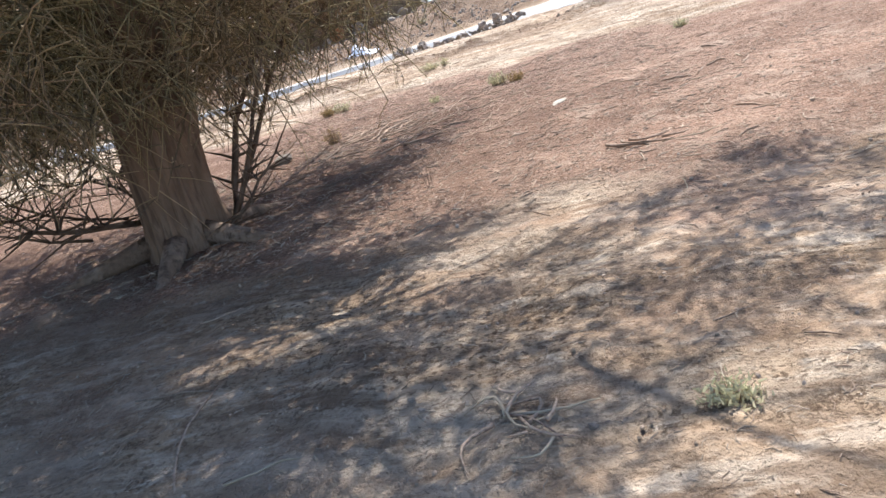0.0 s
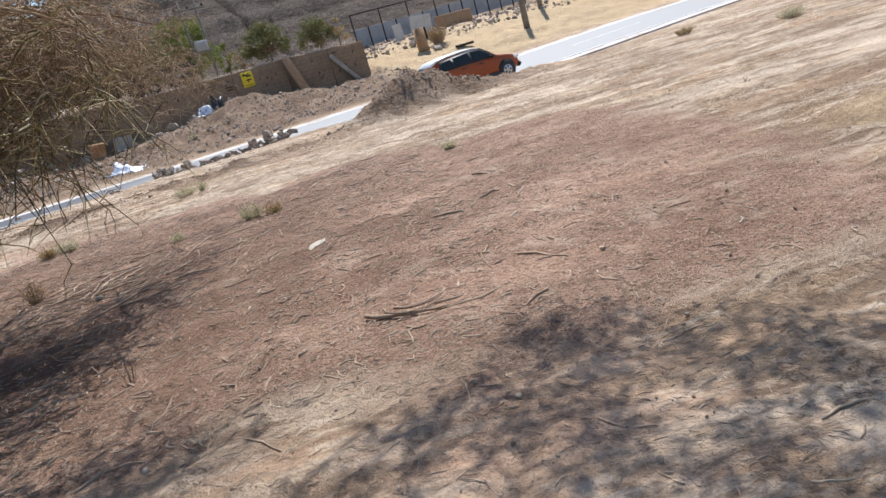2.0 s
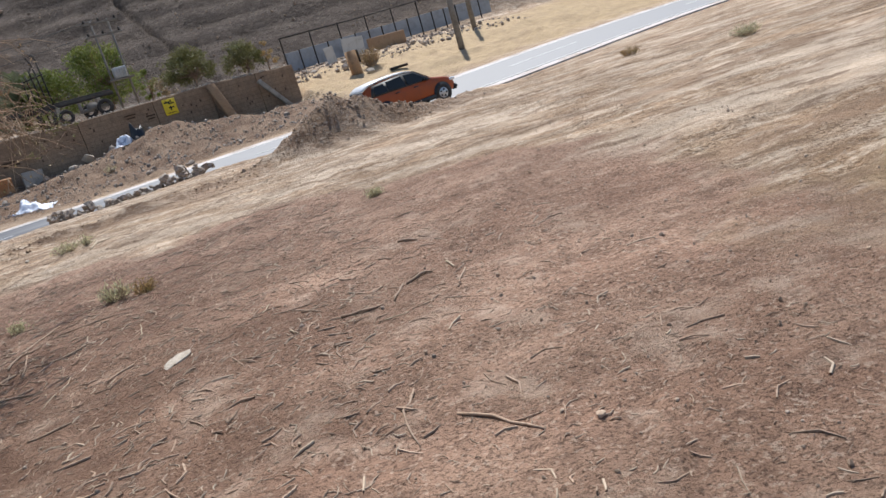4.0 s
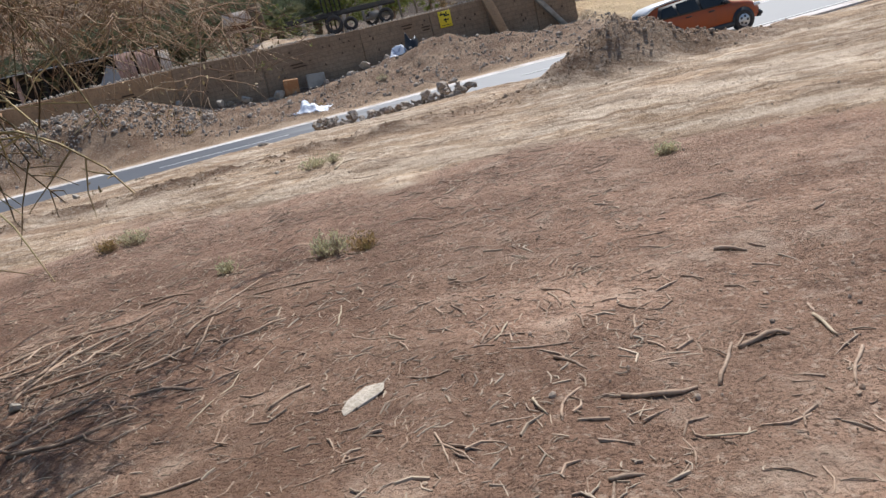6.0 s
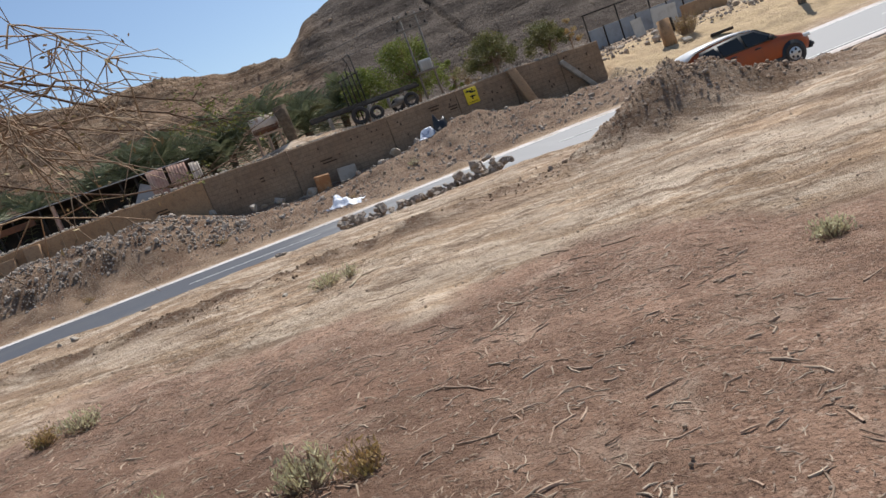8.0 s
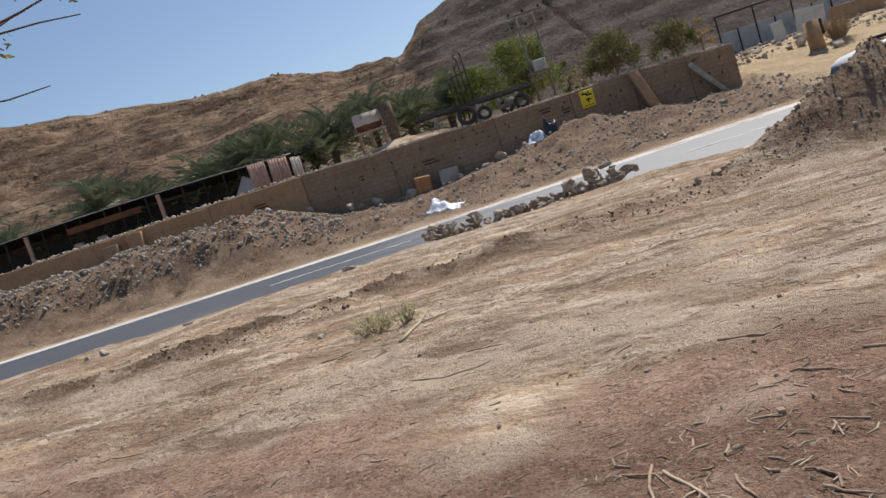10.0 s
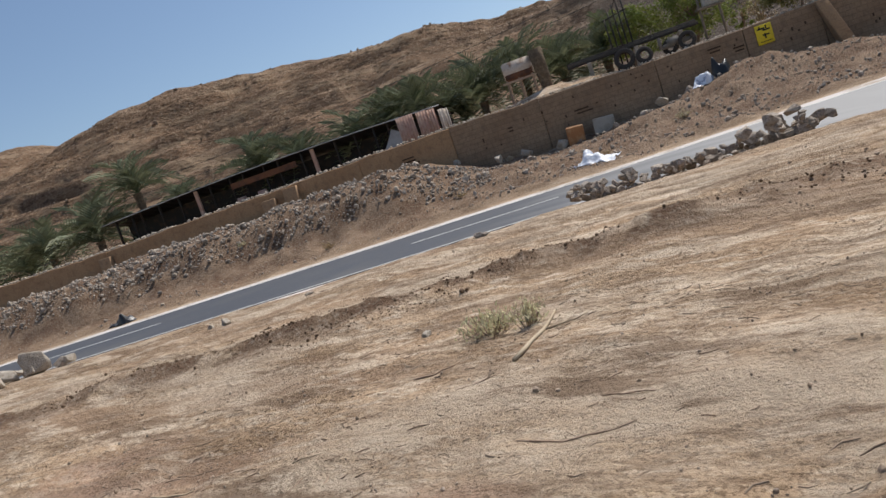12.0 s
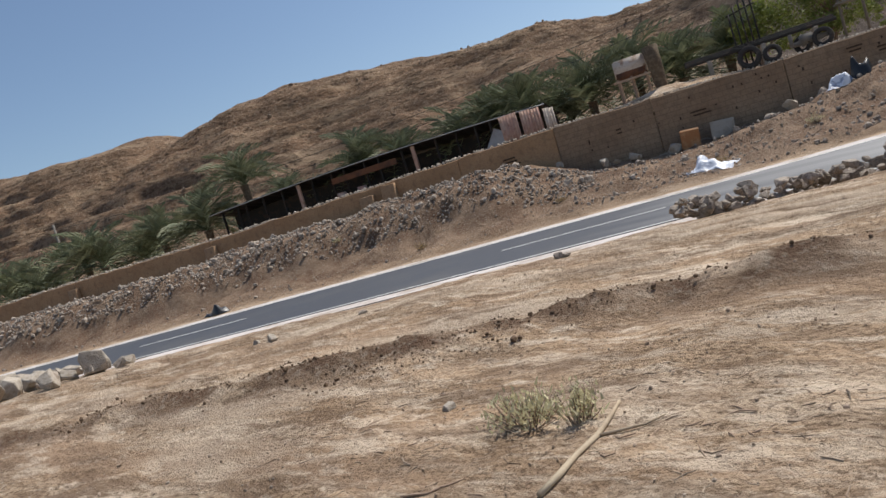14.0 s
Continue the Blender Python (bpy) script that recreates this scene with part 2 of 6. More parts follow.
M_LAMPRED = mat("red_lamp_glass", (0.35, 0.01, 0.01), 0.2)
M_LAMPWHITE = mat("clear_lamp_glass", (0.75, 0.75, 0.75), 0.1)
M_POLE = mat("weathered_pole", (0.21, 0.19, 0.165), 0.9, 0, [(3, (0.14, 0.12, 0.10), 0.45, 0.65)])
M_PALETWIG = mat("bleached_twigs", (0.44, 0.35, 0.26), 0.9, 0, [(1.5, (0.36, 0.27, 0.19), 0.45, 0.62)], rand=0.3)
M_ADOBE = mat("ochre_mud", (0.42, 0.255, 0.12), 0.95, 0, [(1.6, (0.34, 0.20, 0.10), 0.42, 0.64), (9, (0.27, 0.16, 0.085), 0.52, 0.7)], [(5, 0.6), (28, 0.5)])
M_WIRE = mat("wire", (0.05, 0.05, 0.05), 0.6, 0.5)


def ground_material():
    """Bare desert soil; attributes on the sheet carry the litter, the rocky slopes and the dry tracks."""
    m = bpy.data.materials.new("desert_soil")
    m.use_nodes = True
    nt = m.node_tree
    n, lk = nt.nodes, nt.links
    b = n["Principled BSDF"]
    b.inputs["Roughness"].default_value, b.inputs["Specular IOR Level"].default_value = 0.95, 0.15
    geo = n.new("ShaderNodeNewGeometry")

    def tex(scale, detail=7, rough=0.6, stretch=None):
        t = n.new("ShaderNodeTexNoise")
        t.inputs["Scale"].default_value, t.inputs["Detail"].default_value, t.inputs["Roughness"].default_value = scale, detail, rough
        src = geo.outputs["Position"]
        if stretch:
            mp = n.new("ShaderNodeMapping")
            mp.inputs["Scale"].default_value = stretch
            mp.inputs["Rotation"].default_value = (0, 0, radians(-21))
            lk.new(src, mp.inputs[0])
            src = mp.outputs[0]
        lk.new(src, t.inputs["Vector"])
        return t.outputs["Fac"]

    def ramp(sock, low, high, a=0.0, c=1.0):
        r = n.new("ShaderNodeMapRange")
        for i, v in zip((1, 2, 3, 4), (low, high, a, c)):
            r.inputs[i].default_value = v
        lk.new(sock, r.inputs[0])
        return r.outputs[0]

    def mix(fac, a, c):
        x = n.new("ShaderNodeMix")
        x.data_type = "RGBA"
        if isinstance(fac, float):
            x.inputs[0].default_value = fac
        else:
            lk.new(fac, x.inputs[0])
        for i, v in ((6, a), (7, c)):
            if isinstance(v, tuple):
                x.inputs[i].default_value = (*v, 1)
            else:
                lk.new(v, x.inputs[i])
        return x.outputs[2]

    def mul(a, c, op="MULTIPLY"):
        x = n.new("ShaderNodeMath")
        x.operation = op
        for i, v in ((0, a), (1, c)):
            if isinstance(v, float):
                x.inputs[i].default_value = v
            else:
                lk.new(v, x.inputs[i])
        return x.outputs[0]

    def attr(name):
        a = n.new("ShaderNodeAttribute")
        a.attribute_name = name
        return a.outputs["Fac"]

    crumbly = ramp(tex(1.1, 6, 0.65, (0.5, 1.1, 1.0)), 0.36, 0.54, 0.3, 1.0)     # crusted soil here, crumbs there
    pale = mix(ramp(tex(0.7), 0.4, 0.62), (0.50, 0.355, 0.23), (0.39, 0.265, 0.165))
    pale = mix(ramp(tex(1.6, stretch=(0.3, 1.0, 1.0)), 0.5, 0.66), pale, (0.64, 0.525, 0.40))
    pale = mix(mul(ramp(tex(5.0, stretch=(0.45, 1.0, 1.0)), 0.52, 0.66), 0.8), pale, (0.25, 0.165, 0.10))
    pale = mix(mul(ramp(tex(9.0, stretch=(0.35, 1.0, 1.0)), 0.55, 0.64), 0.75), pale, (0.66, 0.55, 0.425))
    pale = mix(mul(ramp(tex(15.0, 5, 0.6, (0.5, 1.0, 1.0)), 0.52, 0.60), 0.6), pale, (0.24, 0.16, 0.10))
    pale = mix(mul(ramp(tex(26.0, 5, 0.7, (0.6, 1.0, 1.0)), 0.56, 0.64), 0.4), pale, (0.70, 0.59, 0.46))
    pale = mix(mul(mul(ramp(tex(34.0, 5, 0.7), 0.515, 0.575), 0.9), crumbly), pale, (0.145, 0.092, 0.056))
    red = mix(ramp(tex(1.1), 0.4, 0.64), (0.30, 0.183, 0.125), (0.40, 0.262, 0.183))
    red = mix(mul(ramp(tex(7.0), 0.5, 0.66), 0.6), red, (0.165, 0.10, 0.07))
    red = mix(mul(ramp(tex(60.0, 5, 0.7), 0.53, 0.59), 0.75), red, (0.10, 0.062, 0.043))
    red = mix(mul(ramp(tex(34.0, 4), 0.56, 0.64), 0.7), red, (0.48, 0.36, 0.27))
    litter = mul(ramp(tex(0.9), 0.25, 0.75, -0.35, 0.35), attr("litter"), "ADD")
    pale = mix(mul(ramp(tex(0.55, stretch=(0.22, 1.3, 1.0)), 0.51, 0.60), 0.75), pale, (0.33, 0.222, 0.145))
    pale = mix(mul(ramp(tex(2.6, stretch=(0.25, 1.0, 1.0)), 0.55, 0.68), 0.6), pale, (0.24, 0.165, 0.11))
    pale = mix(mul(ramp(tex(0.5, 8, 0.66, (0.45, 1.2, 1.0)), 0.50, 0.60), 0.7), pale, (0.63, 0.505, 0.38))
    pale = mix(mul(ramp(tex(3.4, 7, 0.68, (0.4, 1.1, 1.0)), 0.54, 0.60), 0.6), pale, (0.67, 0.545, 0.415))
    pale = mix(mul(ramp(tex(2.9, 7, 0.68, (0.3, 1.1, 1.0)), 0.54, 0.61), 0.75), pale, (0.20, 0.13, 0.082))
    red = mix(mul(ramp(tex(2.3, 7, 0.66), 0.54, 0.66), 0.7), red, (0.50, 0.37, 0.275))
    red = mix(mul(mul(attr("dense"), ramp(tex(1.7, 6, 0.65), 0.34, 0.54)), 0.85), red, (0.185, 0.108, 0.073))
    soil = mix(ramp(litter, 0.3, 0.7), pale, red)
    rock = mix(ramp(tex(0.09), 0.4, 0.62), (0.31, 0.195, 0.12), (0.235, 0.152, 0.098))
    rock = mix(ramp(tex(0.35, stretch=(0.5, 0.5, 3.0)), 0.48, 0.64), rock, (0.42, 0.295, 0.19))
    rock = mix(mul(ramp(tex(1.4, stretch=(0.6, 0.6, 2.2)), 0.52, 0.62), 0.75), rock, (0.09, 0.058, 0.038))
    rock = mix(mul(ramp(tex(3.0, 7, 0.7), 0.52, 0.62), 0.7), rock, (0.47, 0.35, 0.245))
    scree = mix(ramp(tex(0.25), 0.42, 0.6), (0.105, 0.08, 0.064), (0.14, 0.108, 0.086))
    scree = mix(mul(ramp(tex(1.8), 0.54, 0.66), 0.7), scree, (0.22, 0.175, 0.14))
    rock = mix(attr("scree"), rock, scree)
    soil = mix(attr("rock"), soil, rock)
    rub = mix(ramp(tex(0.8), 0.44, 0.58), (0.15, 0.09, 0.056), (0.235, 0.158, 0.104))
    rub = mix(mul(ramp(tex(16.0, 4), 0.52, 0.66), 0.7), rub, (0.36, 0.30, 0.235))
    soil = mix(attr("rubble"), soil, rub)
    sand = mix(ramp(tex(1.4), 0.4, 0.65), (0.50, 0.37, 0.22), (0.43, 0.315, 0.195))
    soil = mix(attr("track"), soil, sand)
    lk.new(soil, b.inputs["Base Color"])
    prev = None
    for scale, strength, dist in ((1.3, 0.3, 0.2), (9.0, 0.7, 0.09), (26.0, 0.0, 0.05), (80.0, 0.0, 0.022)):
        bp = n.new("ShaderNodeBump")
        bp.inputs["Strength"].default_value, bp.inputs["Distance"].default_value = strength, dist
        if not strength:
            lk.new(mul(mul(crumbly, 0.8), 0.2, "ADD"), bp.inputs["Strength"])
        lk.new(tex(scale, 6), bp.inputs["Height"])
        if prev:
            lk.new(prev, bp.inputs["Normal"])
        prev = bp.outputs[0]
    bp = n.new("ShaderNodeBump")
    bp.inputs["Distance"].default_value = 1.6
    lk.new(tex(0.45, 8, 0.65, (0.7, 0.7, 2.0)), bp.inputs["Height"])
    lk.new(mul(attr("rock"), 0.9), bp.inputs["Strength"])
    lk.new(prev, bp.inputs["Normal"])
    crag = n.new("ShaderNodeBump")
    crag.inputs["Distance"].default_value = 0.7
    lk.new(tex(1.7, 8, 0.7, (0.7, 0.7, 1.8)), crag.inputs["Height"])
    lk.new(mul(attr("rock"), 0.9), crag.inputs["Strength"])
    lk.new(bp.outputs[0], crag.inputs["Normal"])
    lk.new(crag.outputs[0], b.inputs["Normal"])
    return m


M_GROUND = ground_material()

# ---- mesh helpers ----
rng = np.random.default_rng(7)


class Acc:
    """Gathers vertices and faces of one mesh."""

    def __init__(self):
        self.v, self.f, self.n = [], [], 0

    def add(self, v, f):
        v = np.asarray(v, float).reshape(-1, 3)
        self.v.append(v)
        self.f.extend([tuple(int(i) + self.n for i in q) for q in f])
        self.n += len(v)
        return self

    def mesh(self, name, material, smooth=True):
        me = bpy.data.meshes.new(name)
        me.from_pydata(np.concatenate(self.v).tolist(), [], self.f)
        me.materials.append(material)
        if smooth:
            me.polygons.foreach_set("use_smooth", [True] * len(me.polygons))
        me.update()
        return me


def thing(name, label, category, group="", kind="", at=None):
    ob = new(name)
    ob.empty_display_size = 0.1
    if at is not None:
        ob.matrix_world = at
    return tagged(ob, label, category, group, kind)


def part(name, src, material, parent, label="", smooth=True):
    """Links an Acc or a bmesh as one mesh object under a thing or a part."""
    if isinstance(src, Acc):
        me = src.mesh(name, material, smooth)
    else:
        me = bpy.data.meshes.new(name)
        src.to_mesh(me)
        src.free()
        me.materials.append(material)
        if smooth:
            me.polygons.foreach_set("use_smooth", [True] * len(me.polygons))
    ob = new(name, me)
    ob.parent = parent
    if label:
        ob["label"] = label
    return ob


def solo(name, src, material, label, category, group="", kind="", smooth=True, at=None):
    """One mesh that is a thing by itself."""
    ob = part(name, src, material, None, "", smooth)
    if at is not None:
        ob.matrix_world = at
    return tagged(ob, label, category, group, kind)


def tubes(acc, P, radii, sides=3):
    """Many thin open tubes at once: P holds the points of each."""
    P = np.asarray(P, float)
    n, k = P.shape[:2]
    tan = np.gradient(P, axis=1)
    tan /= np.linalg.norm(tan, axis=2, keepdims=True) + 1e-9
    a = np.cross(tan, np.array([0.31, 0.22, 0.93]))
    a /= np.linalg.norm(a, axis=2, keepdims=True) + 1e-9
    c = np.cross(tan, a)
    th = np.arange(sides) * 2 * np.pi / sides
    rad = np.asarray(radii, float)[None, :, None, None]
    ring = P[:, :, None] + rad * (np.cos(th)[None, None, :, None] * a[:, :, None] + np.sin(th)[None, None, :, None] * c[:, :, None])
    f = np.array([(i * sides + j, i * sides + (j + 1) % sides, (i + 1) * sides + (j + 1) % sides, (i + 1) * sides + j) for i in range(k - 1) for j in range(sides)])
    acc.f.extend((np.arange(n)[:, None, None] * (k * sides) + f + acc.n).reshape(-1, 4).tolist())
    acc.v.append(ring.reshape(-1, 3))
    acc.n += n * k * sides
    return acc


def tube(acc, pts, radii, sides=5, closed=True):
    pts = np.asarray(pts, float)
    k = len(pts)
    radii = np.broadcast_to(np.asarray(radii, float), (k,))
    tan = np.gradient(pts, axis=0)
    tan /= np.linalg.norm(tan, axis=1, keepdims=True) + 1e-9
    ref = np.where(np.abs(tan[:, 2:3]) > 0.9, [[1.0, 0, 0]], [[0, 0, 1.0]])
    a = np.cross(tan, ref)
    a /= np.linalg.norm(a, axis=1, keepdims=True) + 1e-9
    c = np.cross(tan, a)
    th = np.arange(sides) * 2 * np.pi / sides
    ring = pts[:, None] + radii[:, None, None] * (np.cos(th)[None, :, None] * a[:, None] + np.sin(th)[None, :, None] * c[:, None])
    f = [(i * sides + j, i * sides + (j + 1) % sides, (i + 1) * sides + (j + 1) % sides, (i + 1) * sides + j) for i in range(k - 1) for j in range(sides)]
    if closed:
        f.append(tuple(range(sides))[::-1])
        f.append(tuple((k - 1) * sides + j for j in range(sides)))
    return acc.add(ring.reshape(-1, 3), f)


BOXF = [(0, 3, 2, 1), (4, 5, 6, 7), (0, 1, 5, 4), (1, 2, 6, 5), (2, 3, 7, 6), (3, 0, 4, 7)]


def box(acc, lo, hi, m=None):
    (x0, y0, z0), (x1, y1, z1) = lo, hi
    v = np.array([(x0, y0, z0), (x1, y0, z0), (x1, y1, z0), (x0, y1, z0), (x0, y0, z1), (x1, y0, z1), (x1, y1, z1), (x0, y1, z1)])
    if m is not None:
        mm = np.array(m)
        v = v @ mm[:3, :3].T + mm[:3, 3]
    return acc.add(v, BOXF)


def bevel_box(lo, hi, w=0.01, seg=1):
    bm = bmesh.new()
    bmesh.ops.create_cube(bm, size=1)
    for v in bm.verts:
        v.co = Vector([lo[i] + (v.co[i] + 0.5) * (hi[i] - lo[i]) for i in range(3)])
    bmesh.ops.bevel(bm, geom=bm.edges[:], offset=w, segments=seg, affect="EDGES")
    return bm


def hash2(i, j, seed):
    h = np.sin(i * 127.1 + j * 311.7 + seed * 74.7) * 43758.5453
    return h - np.floor(h)


def vnoise(x, y, seed=0):
    i, j = np.floor(x), np.floor(y)
    u, v = x - i, y - j
    u, v = u * u * (3 - 2 * u), v * v * (3 - 2 * v)
    a, b2 = hash2(i, j, seed), hash2(i + 1, j, seed)
    c, d = hash2(i, j + 1, seed), hash2(i + 1, j + 1, seed)
    return (a + (b2 - a) * u) * (1 - v) + (c + (d - c) * u) * v - 0.5


def fbm(x, y, octaves=4, seed=0):
    s, amp = 0, 1.0
    for o in range(octaves):
        s = s + amp * vnoise(x * 2 ** o + 17 * o, y * 2 ** o - 9 * o, seed + o)
        amp *= 0.5
    return s


def step(a, b2, x):
    t = np.clip((x - a) / (b2 - a), 0, 1)
    return t * t * (3 - 2 * t)


# ---- the lie of the land ----
RA = math.atan(0.39)                       # the road's bearing
RC, RS = math.cos(RA), math.sin(RA)
RX, RY = -12.1, 27.2                       # a point of its middle line


def sq(x, y):
    """Metres along the road and across it, away from the walker."""
    dx, dy = x - RX, y - RY
    return dx * RC + dy * RS, -dx * RS + dy * RC


def xy(s, q):
    return RX + s * RC - q * RS, RY + s * RS + q * RC


def wall_y(x):
    return 39.1 + 0.36 * (x + 27.3)


def road_z(s, q=0.0):
    """The road climbs and banks a little beyond the bend of the wall."""
    return -0.8 + 0.32 * step(18, 36, s) + 0.004 * np.maximum(s - 36, 0) + 0.035 * np.clip(q, -5, 5) * step(6, 18, s)


RIDGE_S = [-400, -160, -104, -84, -71, -67, -55, -42, -28, -14, -2, 5, 8, 11, 19, 32, 60, 110, 200, 400]
RIDGE_Z = [22, 27, 27, 25, 24, 22.0, 24.5, 24.0, 21.4, 19.6, 17.4, 16.2, 16.4, 19.5, 23, 32, 44, 48, 40, 30]


def land(x, y, fine=True):
    s, q = sq(x, y)
    zr = road_z(s, q)
    # the near field, level, falling gently to the road behind its crest
    z = np.where(q < 0, 0.0 + (zr - 0.06) * step(-11.8 - 3.7 * step(9, 13, s), -4.2 - 0.4 * step(9, 13, s), q), zr - 0.06)
    z = z + 0.10 * np.exp(-((q + 12.0) / 1.4) ** 2) * (0.5 + fbm(s * 0.35, q * 0.5, 3, 3)) * step(-40, -9, q) * step(12.5, 9.5, s)
    # the field dips a little on the way to the road
    z = z - 0.085 * step(8.0, 13.2, y) * step(-9, -12, q)
    # far verge up to the wall
    foot = 0.25 + 0.35 * fbm(s * 0.2, q * 0.2, 2, 8)
    z = np.where(q > 4.6, zr - 0.05 + (foot - zr) * step(5.2, 15.5, q), z)
    bank = step(2.0, -3.5, s + 0.8 * vnoise(q * 0.6, s * 0.3, 2)) * step(-95, -70, s)
    prof = step(8.5, 11.9, q + 0.8 * fbm(s * 0.3, q * 0.3, 3, 5) + 0.5 * fbm(s * 1.1, q * 1.1, 3, 25)) * (1.55 + 0.3 * vnoise(s * 0.12, 0 * s, 4)) - 0.35 * step(13.0, 15.5, q)
    z = z + bank * np.where(q > 6, prof * (1 - 0.15 * step(10, 16, q)), 0)
    mound = np.exp(-(((s - 13.5) / 3.2) ** 2)) * np.exp(-(((q - 14.2) / 1.8) ** 2))
    z = z + 0.75 * mound + 0.35 * np.exp(-(((s - 19) / 3.5) ** 2) - ((q - 13.2) / 1.8) ** 2)
    z = z + 0.3 * np.exp(-(((s - 9) / 1.6) ** 2) - ((q - 12.2) / 1.2) ** 2)
    # earth behind the wall, then the hills
    behind = (y - wall_y(x)) * 0.94
    fill = step(0.22, 0.75, behind) * step(23.0, 22.4, s)
    level = 2.42 + 0.22 * fbm(s * 0.5, q * 0.5, 3, 21) - 0.9 * step(3.5, 6.5, behind) * step(-5, -12, s) + 0.7 * np.exp(-((s - 5.5) / 3.5) ** 2 - ((behind - 2.4) / 1.6) ** 2)
    z = z + fill * (level - z)
    yard = step(22.2, 23.2, s) * step(8, 27, q)
    z = z + yard * (2.1 - z) * (1 - fill)
    zz = 2.4 + 0.0 * q
    rid = np.interp(s, RIDGE_S, RIDGE_Z)
    rid = rid + 0.7 * fbm(s * 0.11, 0 * s, 4, 40)
    p = np.clip((q - 28) / 46.0, 0, 1.0)
    left = step(13, 7, s)
    prof_l = np.where(p < 1, p ** 0.85, 1)
    prof_r = np.where(p < 1, p ** 1.15, 1)
    hp = prof_l * left + prof_r * (1 - left)
    hill = (rid - zz) * hp
    ledge = 2.6 * fbm(s * 0.05 + 2, q * 0.06, 3, 33) + 1.2 * fbm(s * 0.22, q * 0.3, 3, 31)
    hz = hill + ledge * hp ** 0.5 * step(0.0, 0.25, p) * (1 - 0.8 * step(0.8, 1.0, p))
    # beds of rock stand out as steps
    beds = hz / 2.1 + 0.7 * fbm(s * 0.05, q * 0.05, 2, 9)
    fr = beds - np.floor(beds)
    terr = (np.floor(beds) + step(0.3, 0.7, fr) - beds) * 2.1
    hz = hz + terr * 0.95 * step(0.04, 0.3, p) * (1 - 0.75 * step(0.8, 1.0, p)) * (0.35 + 0.65 * left)
    hz = hz - 0.12 * np.maximum(q - 76, 0) * step(76, 120, q)
    z = z + step(26, 31, q) * np.maximum(hz, -6)
    # spoil heap beside the road, a low ridge of earth running on from it
    hx, hy = x - 2.6, y - 18.0
    a, c = hx * 0.92 + hy * 0.39, -hx * 0.39 + hy * 0.92
    z = z + 0.70 * np.exp(-(np.abs((a - 0.1) / 1.2) ** 2.8) - np.abs(c / 0.68) ** 2.4) + 0.24 * np.exp(-(((a - 2.6) / 1.7) ** 2) - (c / 0.6) ** 2)
    # a dark furrow of turned earth
    fd = q + 14.2 + 0.25 * fbm(s * 0.5, 0 * s, 2, 6)
    z = z + (0.10 + 0.13 * fbm(x * 4, y * 4, 2, 16)) * np.exp(-(fd / 0.26) ** 2) * step(-6, 2, s) * step(16, 9, s)
    # washed-out mud with small broken ledges by the adobe stub
    mud = np.exp(-((x - 5.6) / 1.0) ** 2 - ((y - 5.7) / 0.75) ** 2)
    lev = 3.4 * fbm(x * 2.1 + 4, y * 2.1, 3, 71)
    z = z + mud * (0.10 + 0.075 * (np.floor(lev) + step(0.7, 1.0, lev - np.floor(lev))))
    if fine:
        near = step(32, 12, np.hypot(x, y - 8))
        z = z + near * (0.05 * fbm(x * 0.8, y * 0.8, 3, 11) + 0.03 * fbm(x * 4, y * 4, 3, 12) + 0.016 * fbm(x * 13, y * 13, 2, 13))
        rough = step(4.8, 8, q) * (1 - step(30, 40, q))
        z = z + rough * (1 - fill * 0.5) * (0.34 * fbm(s * 0.9, q * 0.9, 5, 14))
        z = z + 0.26 * (np.exp(-(((a - 0.8) / 2.5) ** 2) - (c / 0.9) ** 2)) * fbm(x * 2.6, y * 2.6, 4, 15)
    onroad = step(4.75, 4.45, np.abs(q - 0.3))
    return z * (1 - onroad) + (zr - 0.08) * onroad


def land1(x, y):
    return float(land(np.array([float(x)]), np.array([float(y)]))[0])


def spaced(stops):
    """Grid lines: (end, step) from the first stop on."""
    out, at = [], stops[0]
    for end, st in stops[1:]:
        n = max(1, round((end - at) / st))
        out += list(np.linspace(at, end, n, endpoint=False))
        at = end
    return np.array(out + [at])


gx = spaced([-2500, (-400, 300), (-170, 12), (-70, 0.9), (-24, 0.42), (-9, 0.2), (-3.5, 0.09), (6.6, 0.075), (9, 0.2), (30, 0.45), (70, 1.2), (300, 14), (2500, 300)])
gy = spaced([-2000, (-60, 240), (-6, 3), (0.6, 0.3), (8, 0.07), (14, 0.09), (22, 0.16), (54, 0.34), (112, 0.75), (200, 6), (2600, 300)])
GX, GY = np.meshgrid(gx, gy)
GZ = land(GX.ravel(), GY.ravel()).reshape(GX.shape)
nx, ny = len(gx), len(gy)
idx = np.arange(nx * ny).reshape(ny, nx)
quads = np.stack([idx[:-1, :-1], idx[:-1, 1:], idx[1:, 1:], idx[1:, :-1]], -1).reshape(-1, 4)
gme = bpy.data.meshes.new("ground")
gme.vertices.add(nx * ny)
gme.vertices.foreach_set("co", np.stack([GX, GY, GZ], -1).ravel())
gme.loops.add(quads.size)
gme.loops.foreach_set("vertex_index", quads.ravel())
gme.polygons.add(len(quads))
gme.polygons.foreach_set("loop_start", np.arange(len(quads)) * 4)
gme.polygons.foreach_set("use_smooth", [True] * len(quads))
gme.update()
gme.materials.append(M_GROUND)
S_, Q_ = sq(GX.ravel(), GY.ravel())
bx, by = GX.ravel(), GY.ravel()
edge = 12.1 - 0.10 * (bx - 0.5) ** 2 * (bx > 0.5) - 0.02 * (bx - 0.5) ** 2 * (bx <= 0.5) + 1.6 * fbm(bx * 0.7, by * 0.7, 3, 51)
